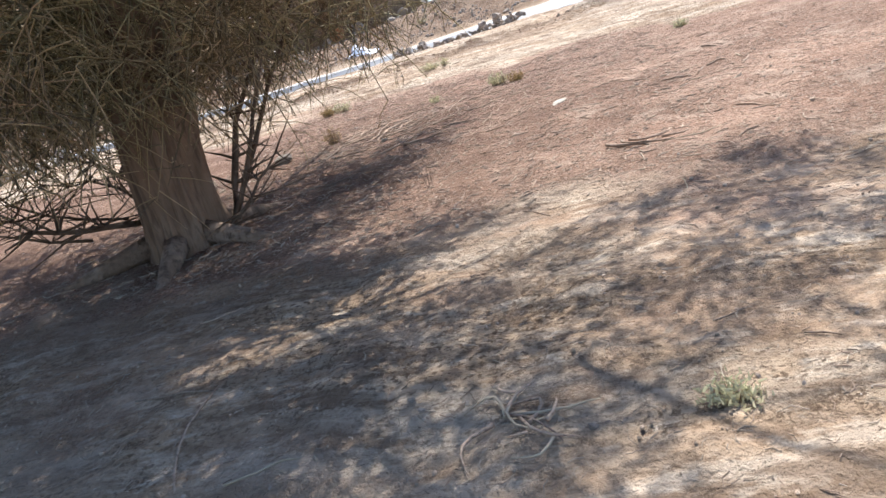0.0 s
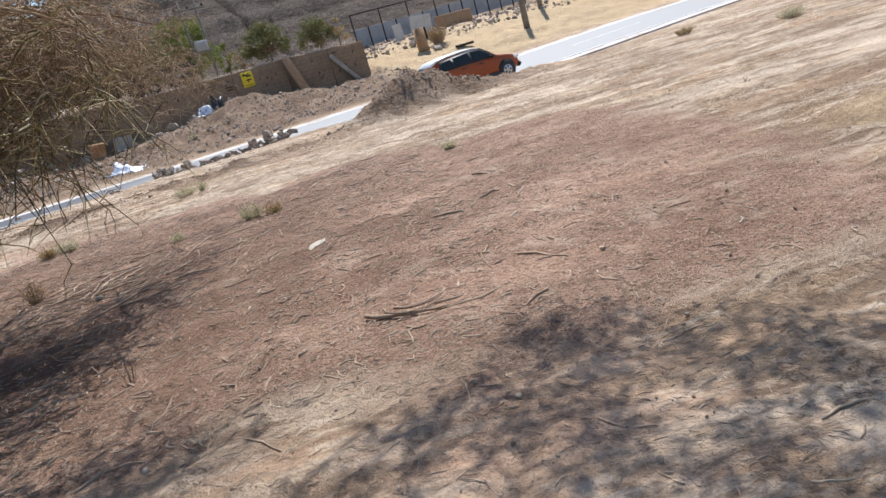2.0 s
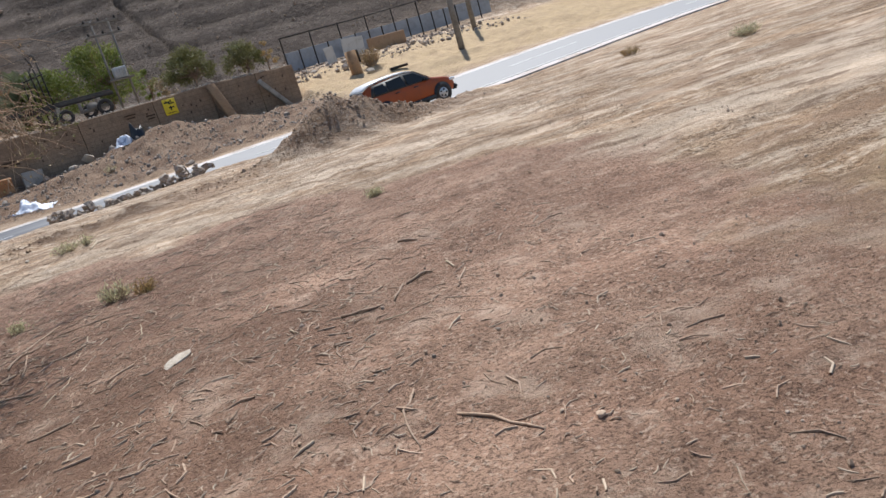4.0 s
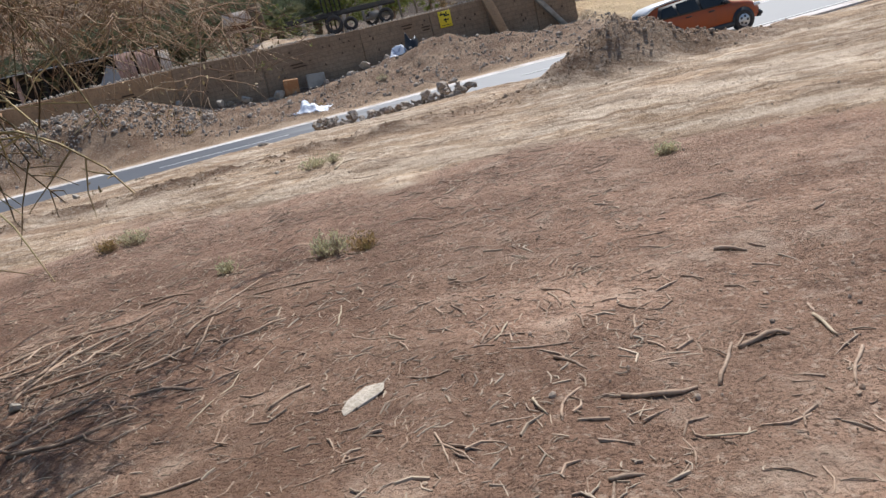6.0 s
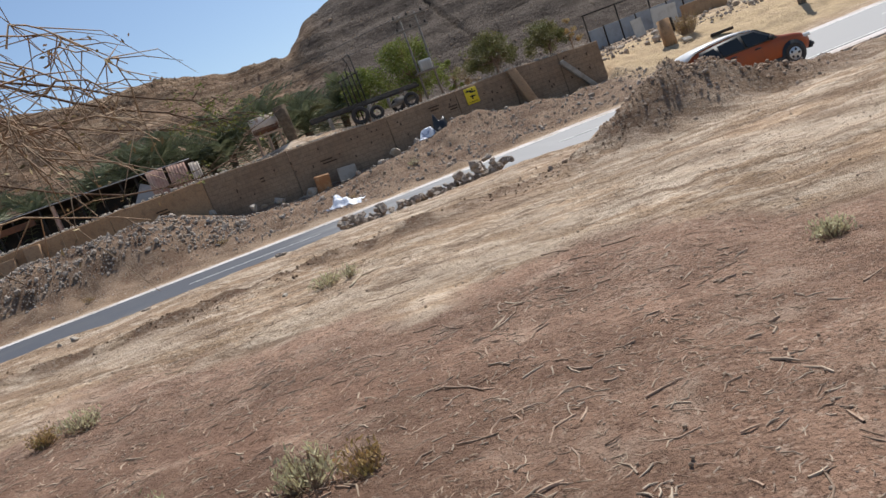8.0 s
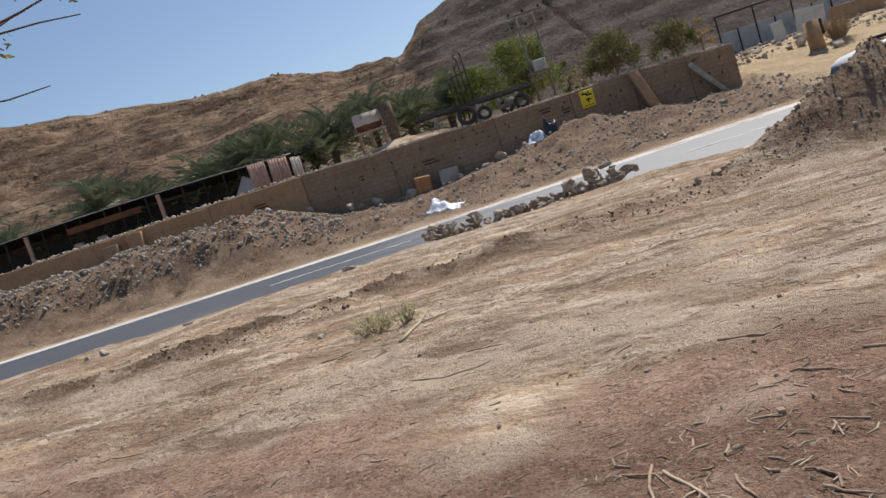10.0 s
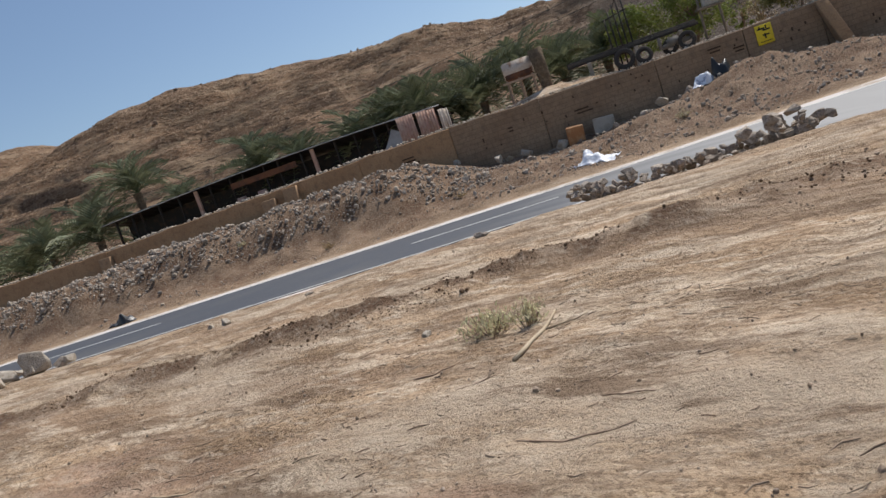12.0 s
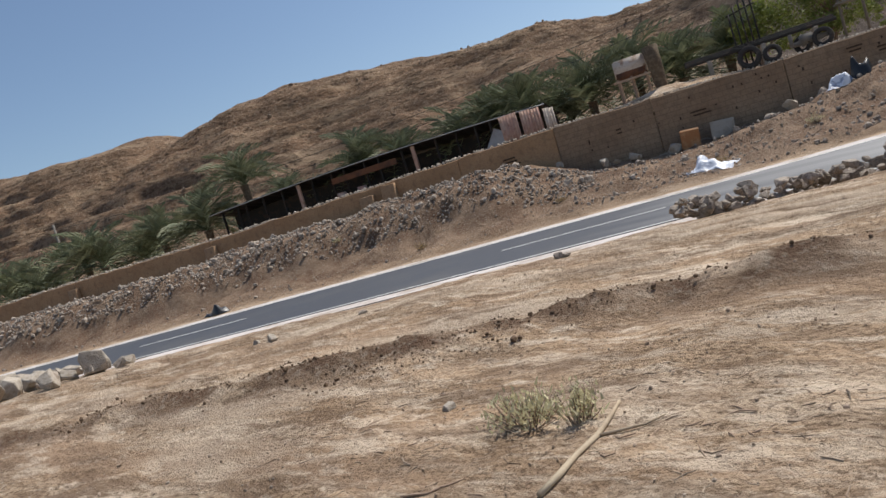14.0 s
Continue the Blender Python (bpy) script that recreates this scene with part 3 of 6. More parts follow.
litter = step(1.0, -1.0, by - edge) * step(4.6, 2.9, bx + 0.8 * fbm(bx, by, 2, 52) - 0.15 * (by - 4)) * step(-1.5, 1.0, by + 1.5) * (0.35 + 0.65 * step(3.2, 5.5, by + 0.8 * fbm(bx * 1.3, by * 1.3, 2, 53)))
rockm = step(25, 33, Q_ + 3 * fbm(S_ * 0.1, Q_ * 0.1, 2, 54))
scr = step(5, 12, S_ + 3 * fbm(S_ * 0.05, Q_ * 0.1, 2, 55)) * (1 - 0.75 * step(14, 9, S_) * step(60, 70, Q_))
rub = step(4.9, 6.2, Q_ + 0.8 * fbm(S_ * 0.5, Q_ * 0.5, 2, 58)) * step(17, 15.5, Q_) * step(3, 0, S_) + 1.0 * step(5.0, 6.6, Q_ + 1.2 * fbm(S_ * 0.6, Q_ * 0.6, 2, 56)) * step(16.8, 15, Q_) * step(0, 3, S_) * step(24, 21, S_)
hx, hy = bx - 2.6, by - 18.0
rub = np.maximum(rub, 0.9 * np.exp(-(((hx * 0.92 + hy * 0.39 - 0.9) / 2.2) ** 4) - ((-hx * 0.39 + hy * 0.92) / 0.95) ** 4))
rub = np.maximum(rub, 1.0 * np.exp(-((Q_ + 14.25 + 0.2 * fbm(S_ * 0.8, 0 * S_, 2, 61)) / 0.34) ** 2) * step(-6, 2, S_) * step(16, 9, S_) * (fbm(bx * 2, by * 2, 2, 57) > -0.15))
mud = np.exp(-((bx - 5.6) / 1.0) ** 2 - ((by - 5.7) / 0.75) ** 2)
trk = 0.75 * step(0.15, 0.5, mud + 0.3 * fbm(bx * 3, by * 3, 3, 72)) + step(21.5, 24, S_) * step(6, 8, Q_) * step(26, 20, Q_) + 0.12 * step(4.6, 5.2, Q_) * step(8, 6.4, Q_)
# darkens the red soil towards low x, between y 4.2 and 12
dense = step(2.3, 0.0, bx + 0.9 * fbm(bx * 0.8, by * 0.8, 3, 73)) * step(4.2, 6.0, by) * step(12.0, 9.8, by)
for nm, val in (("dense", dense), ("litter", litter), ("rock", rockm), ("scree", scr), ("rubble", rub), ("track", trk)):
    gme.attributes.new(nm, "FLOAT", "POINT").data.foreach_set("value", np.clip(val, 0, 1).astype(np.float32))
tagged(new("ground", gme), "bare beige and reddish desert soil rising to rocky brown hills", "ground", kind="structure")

# ---- the road ----
def road_strip(name, q0, q1, lift, material, label, s0=-260.0, s1=320.0, st=2.0, category="road"):
    ss = np.linspace(s0, s1, max(2, int((s1 - s0) / st)))
    v, f = [], []
    for i, s in enumerate(ss):
        for q in (q0, q1):
            x, y = xy(s, q)
            v.append((x, y, float(road_z(s, q)) + lift))
        for q in (q1, q0):
            x, y = xy(s, q)
            v.append((x, y, float(road_z(s, q)) - 0.1))
    k = len(ss)
    for i in range(k - 1):
        for j in range(4):
            f.append((4 * i + j, 4 * i + (j + 1) % 4, 4 * i + 4 + (j + 1) % 4, 4 * i + 4 + j))
    a = Acc().add(v, [q[::-1] for q in f])
    return solo(name, a, material, label, category, kind="structure", smooth=False)


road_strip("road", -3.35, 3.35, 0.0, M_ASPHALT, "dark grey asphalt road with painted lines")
road_strip("shoulder_near", -4.15, -3.352, -0.012, M_SHOULDER, "dusty pale strip along the road's edge", category="road shoulder")
road_strip("shoulder_far", 3.352, 4.35, -0.012, M_SHOULDER, "dusty pale strip along the road's edge", category="road shoulder")
road_strip("edge_line_near", -3.28, -3.16, 0.005, M_PAINT, "worn white line along the asphalt's edge", category="road marking")
road_strip("edge_line_far", 3.1, 3.24, 0.005, M_PAINT, "worn white line along the asphalt's edge", category="road marking")
for k in range(-7, 12):
    a0 = 0.3 + 13.0 * k
    ob = road_strip("centre_dash", -0.06, 0.06, 0.005, M_PAINT, "worn white dash of the road's middle line", a0, a0 + 4.4, 1.1, "road marking")
    ob["group"] = "middle line dashes"

# ---- kinds of things ----
ICO = bmesh.new()
bmesh.ops.create_icosphere(ICO, subdivisions=1, radius=1)
ICO_V = np.array([v.co[:] for v in ICO.verts])
ICO_F = [tuple(v.index for v in f.verts) for f in ICO.faces]
ICO.free()


def rock_mesh(name, material, seed):
    """A broken block: the hull of a few random corners, its edges a little worn."""
    r = np.random.default_rng(seed)
    p = r.uniform(-1, 1, (15, 3))
    p /= (np.abs(p) ** 3.5).sum(1, keepdims=True) ** (1 / 3.5)
    p *= np.array([1.0, r.uniform(0.62, 0.9), r.uniform(0.5, 0.78)]) * r.uniform(0.78, 1.0, (15, 1))
    bm = bmesh.new()
    for c in p:
        bm.verts.new(c)
    out = bmesh.ops.convex_hull(bm, input=bm.verts[:])
    bmesh.ops.delete(bm, geom=[g for g in out["geom_interior"] if isinstance(g, bmesh.types.BMVert)], context="VERTS")
    bmesh.ops.bevel(bm, geom=bm.edges[:], offset=0.045, segments=1, affect="EDGES")
    me = bpy.data.meshes.new(name)
    bm.to_mesh(me)
    bm.free()
    me.materials.append(material)
    return me


ROCKS = [rock_mesh("boulder", M_ROCK, 100 + k) for k in range(8)]
PALES = [rock_mesh("boulder", M_PALEROCK, 200 + k) for k in range(5)]


def put_rock(name, x, y, size, label, group="", pale=False, k=0, sink=0.25, category="rock", z=None):
    ob = new(name, (PALES if pale else ROCKS)[k % (5 if pale else 8)])
    zz = land1(x, y) if z is None else z
    r = np.random.default_rng(int(abs(x * 97 + y * 31)) + k)
    e = Euler((r.uniform(-0.4, 0.4), r.uniform(-0.4, 0.4), r.uniform(0, 6.28)))
    ob.matrix_world = Matrix.LocRotScale((x, y, zz + size * 0.5 * (1 - 2 * sink) * 0.75), e, (size / 2,) * 3)
    return tagged(ob, label, category, group)


def scatter_stones(name, xs, ys, sizes, material, label, category, lift=0.2):
    a = Acc()
    zs = land(xs, ys)
    r = np.random.default_rng(len(xs))
    V, F = [], []
    fa = np.array(ICO_F)
    for i, (x, y, z, s) in enumerate(zip(xs, ys, zs, sizes)):
        v = ICO_V * (1 + r.uniform(-0.32, 0.22, (len(ICO_V), 1))) * r.uniform(0.55, 1.0, 3)
        th = r.uniform(0, 6.28)
        c, s2 = math.cos(th), math.sin(th)
        v = v @ np.array([[c, -s2, 0], [s2, c, 0], [0, 0, 1]])
        V.append(v * s / 2 + (x, y, z + s * lift))
        F.append(fa + i * len(ICO_V))
    a.v, a.n = V, len(V) * len(ICO_V)
    a.f = np.concatenate(F).tolist()
    return solo(name, a, material, label, category, kind="stuff", smooth=False)


def bent(p0, p1, bow, n=5, seed=0, z_land=False, lift=0.0):
    r = np.random.default_rng(seed)
    t = np.linspace(0, 1, n)[:, None]
    p = np.asarray(p0) * (1 - t) + np.asarray(p1) * t
    side = np.cross(np.asarray(p1) - p0, (0, 0, 1))
    p = p + side * bow * np.sin(np.pi * t) + r.normal(size=p.shape) * 0.012 * np.linalg.norm(np.asarray(p1) - p0)
    if z_land:
        p[:, 2] = land(p[:, 0], p[:, 1]) + lift
    return p


def stick(x, y, ang, length, rad, seed, name="stick", material=None, label="dry brown stick lying on the soil", group="sticks on the soil"):
    a = Acc()
    r = np.random.default_rng(seed)
    ux, uy = math.cos(radians(ang)), math.sin(radians(ang))
    p = bent((x - ux * length / 2, y - uy * length / 2, 0), (x + ux * length / 2, y + uy * length / 2, 0), r.uniform(-0.12, 0.12) if name == "stick" else 0.01, 6, seed, True, rad * 0.75)
    tube(a, p, rad * np.array([1.0, 1.1, 0.95, 1.0, 0.85, 0.55]), 6)
    if length > 0.25 and r.random() < 0.55:
        q = p[3] + np.array([uy * 0.3, -ux * 0.3, 0.0]) * length * r.choice([-1, 1]) + np.array([ux, uy, 0]) * length * 0.2
        q[2] = land1(q[0], q[1]) + rad * 0.7
        tube(a, bent(p[3], q, 0.1, 4, seed + 1), rad * np.array([0.6, 0.5, 0.4, 0.25]), 5)
    return solo(name, a, material or M_STICK, label, "stick", group)


def shrub(x, y, width, height, n, material, label, seed, dead=0, category="shrub", lean=0.25, up=0.75):
    """A low shrub of thin upright stems that carry short narrow leaves."""
    r = np.random.default_rng(seed)
    z = land1(x, y)
    root = thing("shrub", label, category, at=pose(x, y, z - 0.01))
    stems, leaves = Acc(), Acc()
    for i in range(n):
        th, rad = r.uniform(0, 6.28), width / 2 * math.sqrt(r.random())
        b = np.array([math.cos(th) * rad * 0.35, math.sin(th) * rad * 0.35 , 0])
        tip = np.array([math.cos(th) * rad, math.sin(th) * rad * 0.8, height * r.uniform(0.5, 1.0) * (1 - 0.35 * (2 * rad / width) ** 2)])
        p = bent(b, tip, r.uniform(-0.2, 0.2), 4, int(r.integers(1e6)))
        tube(stems, p, np.array([0.0032, 0.0026, 0.002, 0.0012]) * (0.7 + width), 3, False)
        for k in range(int(7 * (1 - dead))):
            t = r.uniform(0.25, 1.0)
            c = b + (tip - b) * t + r.normal(size=3) * 0.012 * (1 + width)
            d = r.normal(size=3)
            d[2] = abs(d[2]) + up
            d /= np.linalg.norm(d)
            e = np.cross(d, r.normal(size=3))
            e /= np.linalg.norm(e) + 1e-9
            L, w = r.uniform(0.014, 0.034) * (0.7 + width), r.uniform(0.0035, 0.007) * (0.7 + width)
            leaves.add([c - e * w, c + e * w, c + d * L + e * w * 0.3, c + d * L - e * w * 0.3], [(0, 1, 2, 3)])
    part("stem_tuft", stems, M_TWIG, root)
    if leaves.n:
        part("foliage", leaves, material, root)
    return root


def leaf_cloud(acc, centres, radii, per, size, r, flat=0.8):
    for c, rad in zip(centres, radii):
        d = r.normal(size=(per, 3))
        d /= np.linalg.norm(d, axis=1, keepdims=True)
        p = c + d * rad * (r.random((per, 1)) ** 0.45) * [1, 1, flat]
        a = r.normal(size=(per, 3))
        a /= np.linalg.norm(a, axis=1, keepdims=True)
        b = np.cross(a, r.normal(size=(per, 3)))
        b /= np.linalg.norm(b, axis=1, keepdims=True)
        L = size * r.uniform(0.6, 1.3, (per, 1))
        v = np.stack([p - a * L, p + b * L * 0.38, p + a * L, p - b * L * 0.38], 1)
        base = acc.n
        acc.v.append(v.reshape(-1, 3))
        acc.f.extend((np.arange(per)[:, None] * 4 + np.arange(4) + base).tolist())
        acc.n += per * 4


def leafy_tree(name, x, y, z, height, spread, clumps, per, size, material, label, seed, category="tree"):
    """Tapered trunk with limbs, crown of many small leaves in uneven clumps."""
    r = np.random.default_rng(seed)
    root = thing(name, label, category, at=pose(x, y, z - 0.1))
    wood, crown = Acc(), Acc()
    tube(wood, bent((0, 0, 0), (0.1 * spread, 0, height * 0.5), 0.08, 5, seed), np.linspace(0.11, 0.06, 5) * height / 4, 7)
    cs, rs = [], []
    for i in range(clumps):
        th, rad = r.uniform(0, 6.28), spread * math.sqrt(r.random()) * 0.8
        h = height * r.uniform(0.35, 1.0)
        rad *= 1.0 - 0.5 * max(0, h / height - 0.65) / 0.35
        c = np.array([math.cos(th) * rad, math.sin(th) * rad, h])
        cs.append(c)
        rs.append(spread * r.uniform(0.16, 0.34))
        if i % 2 == 0:
            tube(wood, bent((0.08 * spread, 0, height * r.uniform(0.25, 0.5)), c, r.uniform(-0.2, 0.2), 4, seed + i), np.array([0.05, 0.035, 0.02, 0.01]) * height / 4, 4, False)
    leaf_cloud(crown, cs, rs, per, size, r)
    part("trunk", wood, M_BARK, root)
    part("crown", crown, material, root)
    return root


# ---- the boundary wall ----
W_A = math.atan(0.36)
WC, WS = math.cos(W_A), math.sin(W_A)


def on_wall(x, off=0.0):
    """A frame whose x runs along the wall and y away behind it, at plan x, off metres behind its face."""
    return pose(x, wall_y(x) + off, 0, 0, 0, math.degrees(W_A))


def wall_run(x0, x1, top0, top1, name="wall_panel"):
    L = (x1 - x0) / WC
    n = max(2, int(L / 0.6))
    r = np.random.default_rng(int(abs(x0) * 10))
    bm = bmesh.new()
    rows = []
    for i in range(n + 1):
        t = i / n
        zt = top0 + (top1 - top0) * t + r.normal() * 0.02
        rows.append([bm.verts.new(c) for c in ((L * t, 0, -1.4), (L * t, 0.02, 0.8), (L * t, 0.05, zt - 0.03), (L * t, 0.09, zt), (L * t, 0.36, zt), (L * t, 0.42, -1.4))])
    for a, b2 in zip(rows, rows[1:]):
        for j in range(5):
            bm.faces.new((a[j], b2[j], b2[j + 1], a[j + 1]))
    bm.faces.new(rows[0])
    bm.faces.new(rows[-1][::-1])
    bmesh.ops.recalc_face_normals(bm, faces=bm.faces[:])
    ob = part(name, bm, M_BLOCKWALL if x0 > -20 else M_WALL, wall, smooth=False)
    ob.matrix_world = on_wall(x0)
    return ob


wall = thing("wall_1", "long tan rendered boundary wall with buttresses, weathered", "wall", kind="structure")
stops = [-88, -71, -60, -49.3, -38.5, -27.3, -23.2, -18.4, -14.0, -8.7, -4.9, -1.8, 0.9, 3.2]
tops = [2.7, 2.75, 2.8, 2.75, 2.62, 2.72, 2.78, 2.78, 2.72, 2.6, 2.6, 2.68, 2.6, 2.5]
for a, b2, c, d in zip(stops, stops[1:], tops, tops[1:]):
    wall_run(a + 0.015, b2 - 0.015, c, d)
# the wall's return at its free end
ob = part("wall_panel", bevel_box((0.0, 0.44, -1.3), (0.38, 5.5, 2.42), 0.03), M_WALL, wall)
ob.matrix_world = on_wall(3.2 - 0.4)
for x, w, top in ((-60, 0.7, 2.3), (-49.3, 0.75, 2.35), (-38.5, 0.75, 2.3), (-28.3, 0.8, 2.35), (-27.0, 0.8, 2.62)):
    bm = bevel_box((-w / 2, -0.32, -1.0), (w / 2, -0.004, top), 0.03)
    for v in bm.verts:
        if v.co.y < -0.2 and v.co.z < 0:
            v.co.y -= 0.35
    ob = part("buttress", bm, M_WALL, wall)
    ob.matrix_world = on_wall(x)
bm = bevel_box((-0.26, -0.5, -0.6), (0.26, -0.004, 2.66), 0.03)
for v in bm.verts:
    if v.co.z < 0:
        v.co.x += 0.75
        v.co.y -= 0.9 if v.co.y < -0.2 else 0.2
    elif v.co.y < -0.2:
        v.co.y += 0.25
ob = part("buttress", bm, M_WALL, wall)
ob.matrix_world = on_wall(-1.75)
bm = bevel_box((-0.13, -0.3, -0.13), (2.75, -0.02, 0.13), 0.02)
ob = part("brace", bm, M_CONCRETE, wall, "pale slanting concrete brace against the wall")
ob.matrix_world = on_wall(0.95) @ pose(0, -0.12, 2.0, 0, 52, 0)
r = np.random.default_rng(5)
for x, z, w, n in ((-20.6, 1.65, 0.75, 3), (-6.1, 2.0, 0.6, 2), (-5.2, 1.7, 0.5, 2), (-12.2, 1.35, 0.8, 2), (-15.6, 1.6, 0.3, 2)):
    a = Acc()
    for k in range(n):
        off = r.uniform(-0.1, 0.1)
        box(a, (off - w / 2, -0.006, z + k * 0.16), (off + w / 2 * r.uniform(0.5, 1), 0.06, z + k * 0.16 + 0.07))
    ob = part("painted_mark", a, M_GRAFFITI, wall, "dark brown painted marks", False)
    ob.matrix_world = on_wall(x)
a = Acc()
for k in range(44):
    x, z = r.uniform(-17, 2.6), r.uniform(0.9, 2.35)
    m = np.array(on_wall(x))
    box(a, (-0.035, -0.004, z), (0.035, 0.08, z + r.uniform(0.06, 0.16)), m)
part("weep_hole", a, M_GRAFFITI, wall, "small dark drain holes", False)

# yellow notice on the wall
sign = thing("notice_sign", "yellow notice with dark lettering fixed to the tan wall", "sign", at=on_wall(-4.1, -0.03))
bm = bevel_box((-0.36, -0.02, 1.62), (0.36, 0.02, 2.5), 0.015)
part("board", bm, M_YELLOW, sign)
a = Acc()
for x0, z0, x1, z1 in ((-0.28, 2.28, 0.05, 2.36), (-0.05, 2.2, 0.27, 2.28), (0.08, 2.3, 0.14, 2.44), (-0.2, 2.36, -0.14, 2.44), (-0.1, 1.98, 0.2, 2.05), (-0.02, 1.86, 0.05, 2.1), (-0.25, 1.72, 0.25, 1.75)):
    box(a, (x0, -0.027, z0), (x1, -0.012, z1))
part("lettering", a, M_BLACK, sign, "black lettering", False)

# crumbled earth and stones along the wall's top and on the bank before it
n = 1500
xs = rng.uniform(-75, 2.9, n)
off = 0.2 + 0.35 * rng.random(n) + 0.0 * xs
a = Acc()
V, F, fa = [], [], np.array(ICO_F)
tz = np.interp(xs, stops, tops)
for i in range(n):
    s_ = rng.uniform(0.07, 0.24) * (1.15 if xs[i] < -17 else 0.8)
    v = ICO_V * (1 + rng.uniform(-0.3, 0.2, (12 if len(ICO_V) == 12 else len(ICO_V), 1))) * rng.uniform(0.6, 1.0, 3) * s_ / 2
    V.append(v + (xs[i] - off[i] * WS, wall_y(xs[i]) + off[i] * WC, tz[i] + s_ * 0.2))
    F.append(fa + i * len(ICO_V))
a.v, a.n, a.f = V, n * len(ICO_V), np.concatenate(F).tolist()
solo("coping_rubble", a, M_PALEROCK, "crumbled earth and stones along the wall top", "rubble", kind="stuff", smooth=False)


def strip_points(n, s0, s1, q0, q1, r):
    s, q = r.uniform(s0, s1, n), r.uniform(q0, q1, n)
    return xy(s, q)


xs, ys = strip_points(11000, -62, 1.6, 9.9, 14.2, rng)
scatter_stones("bank_rubble", xs, ys, rng.gamma(1.5, 0.05, len(xs)) + 0.05, M_ROCK, "grey-brown broken stones heaped on the earth bank", "rubble")
xs, ys = strip_points(4600, 1.0, 23, 6.6, 15.6, rng)
scatter_stones("verge_rubble", xs, ys, rng.gamma(0.9, 0.05, len(xs)) + 0.025, M_ROCK, "scattered stones on the verge below the wall", "rubble")
xs, ys = strip_points(700, -60, 1.0, 6.2, 10.0, rng)
scatter_stones("roadside_stones", xs, ys, rng.gamma(1.2, 0.035, len(xs)) + 0.035, M_ROCK, "loose stones beside the road", "stones")
# loose blocks, slabs and boxes lying at the wall's foot
for x, off, sz, pale, k in ((-16.1, -1.1, 0.65, True, 0), (-15.7, -0.9, 0.5, True, 1), (-14.9, -0.9, 0.85, True, 2), (-18.2, -0.7, 0.45, True, 3), (-13.2, -1.0, 0.9, True, 4), (-8.6, -1.1, 0.95, True, 1), (-7.4, -0.8, 0.8, False, 3), (-9.3, -1.3, 0.6, True, 3), (-6.6, -1.2, 0.5, False, 5), (-10.6, -1.4, 0.5, False, 6)):
    m = on_wall(x, off)
    put_rock("stone_block", m.translation.x, m.translation.y, sz, "pale broken stone block at the foot of the wall", "blocks at the wall's foot", pale, k, 0.2)
for x, off, w, h, mt, tilt, nm, lb in ((-12.55, -0.9, 0.8, 0.75, M_OCHRE, 8, "crate", "rusty ochre box lying at the wall's foot"), (-11.3, -0.75, 1.0, 0.7, M_CONCRETE, -18, "concrete_slab", "grey concrete slab leaning at the wall's foot")):
    m = on_wall(x, off)
    ob = solo(nm, bevel_box((-w / 2, -0.25, -0.1), (w / 2, 0.25, h), 0.03), mt, lb, "box" if nm == "crate" else "slab", smooth=False)
    ob.matrix_world = pose(m.translation.x, m.translation.y, land1(m.translation.x, m.translation.y), tilt, 4, math.degrees(W_A))

# ---- roadside: sheet, bag, lines of stones ----
def crumpled(name, x, y, w, d, h, material, label, category, seed):
    bm = bmesh.new()
    bmesh.ops.create_grid(bm, x_segments=22, y_segments=16, size=0.5)
    r = np.random.default_rng(seed)
    for v in bm.verts:
        u, t = v.co.x * w, v.co.y * d
        e = max(0, 1 - (2 * v.co.x) ** 4) * max(0, 1 - (2 * v.co.y) ** 4)
        hh = h * e * (0.5 + 1.2 * noise.noise((u * 2.3 + seed, t * 2.7, 0.3))) + 0.05 * abs(noise.noise((u * 9, t * 9, seed)))
        k = 1 + 0.25 * noise.noise((u * 1.5, t * 1.5, seed + 5))
        px, py = x + u * k, y + t * k
        v.co = (px, py, land1(px, py) + 0.02 + max(0, hh))
    bmesh.ops.solidify(bm, geom=bm.faces[:], thickness=0.006)
    return solo(name, bm, material, label, category)


crumpled("plastic_sheet", -9.65, 37.5, 1.6, 1.2, 0.42, M_TARP, "crumpled white and blue plastic sheet lying on the verge", "plastic sheet", 3)
crumpled("rubbish_bag", *xy(-13.8, 5.6), 1.2, 0.6, 0.4, M_PLASTICBAG, "flattened black plastic bag on the road verge", "bag", 8)
crumpled("rubbish_bag", *xy(12.2, 14.1), 0.8, 0.6, 0.7, M_PLASTICBAG, "black plastic bag among blocks at the wall", "bag", 12)
crumpled("pale_sack", *xy(11.4, 14.0), 0.9, 0.6, 0.6, M_TARP, "pale torn sack among blocks at the wall", "sack", 14)
r = np.random.default_rng(19)
for i in range(240):
    t = (i / 239) ** 1.25
    px, py = -3.95 + 3.5 * t + r.normal() * 0.1, 21.4 + 8.6 * t * (1 - t) + r.normal() * 0.26
    sz = r.uniform(0.11, 0.24) + (0.14 if r.random() < 0.2 else 0)
    put_rock("roadside_rock", px, py, sz, "grey-brown broken rock in a row beside the road", "row of rocks by the road", False, i, 0.12, z=land1(px, py) + 0.03 + 0.28 * r.random() ** 1.4)
for i, (px, py, sz) in enumerate(((-2.15, 23.5, 0.38), (-1.8, 23.3, 0.36), (-0.95, 22.5, 0.34), (-0.7, 22.3, 0.38))):
    put_rock("roadside_rock", px, py, sz, "large grey-brown rock in a row beside the road", "row of rocks by the road", False, i + 3, 0.05)
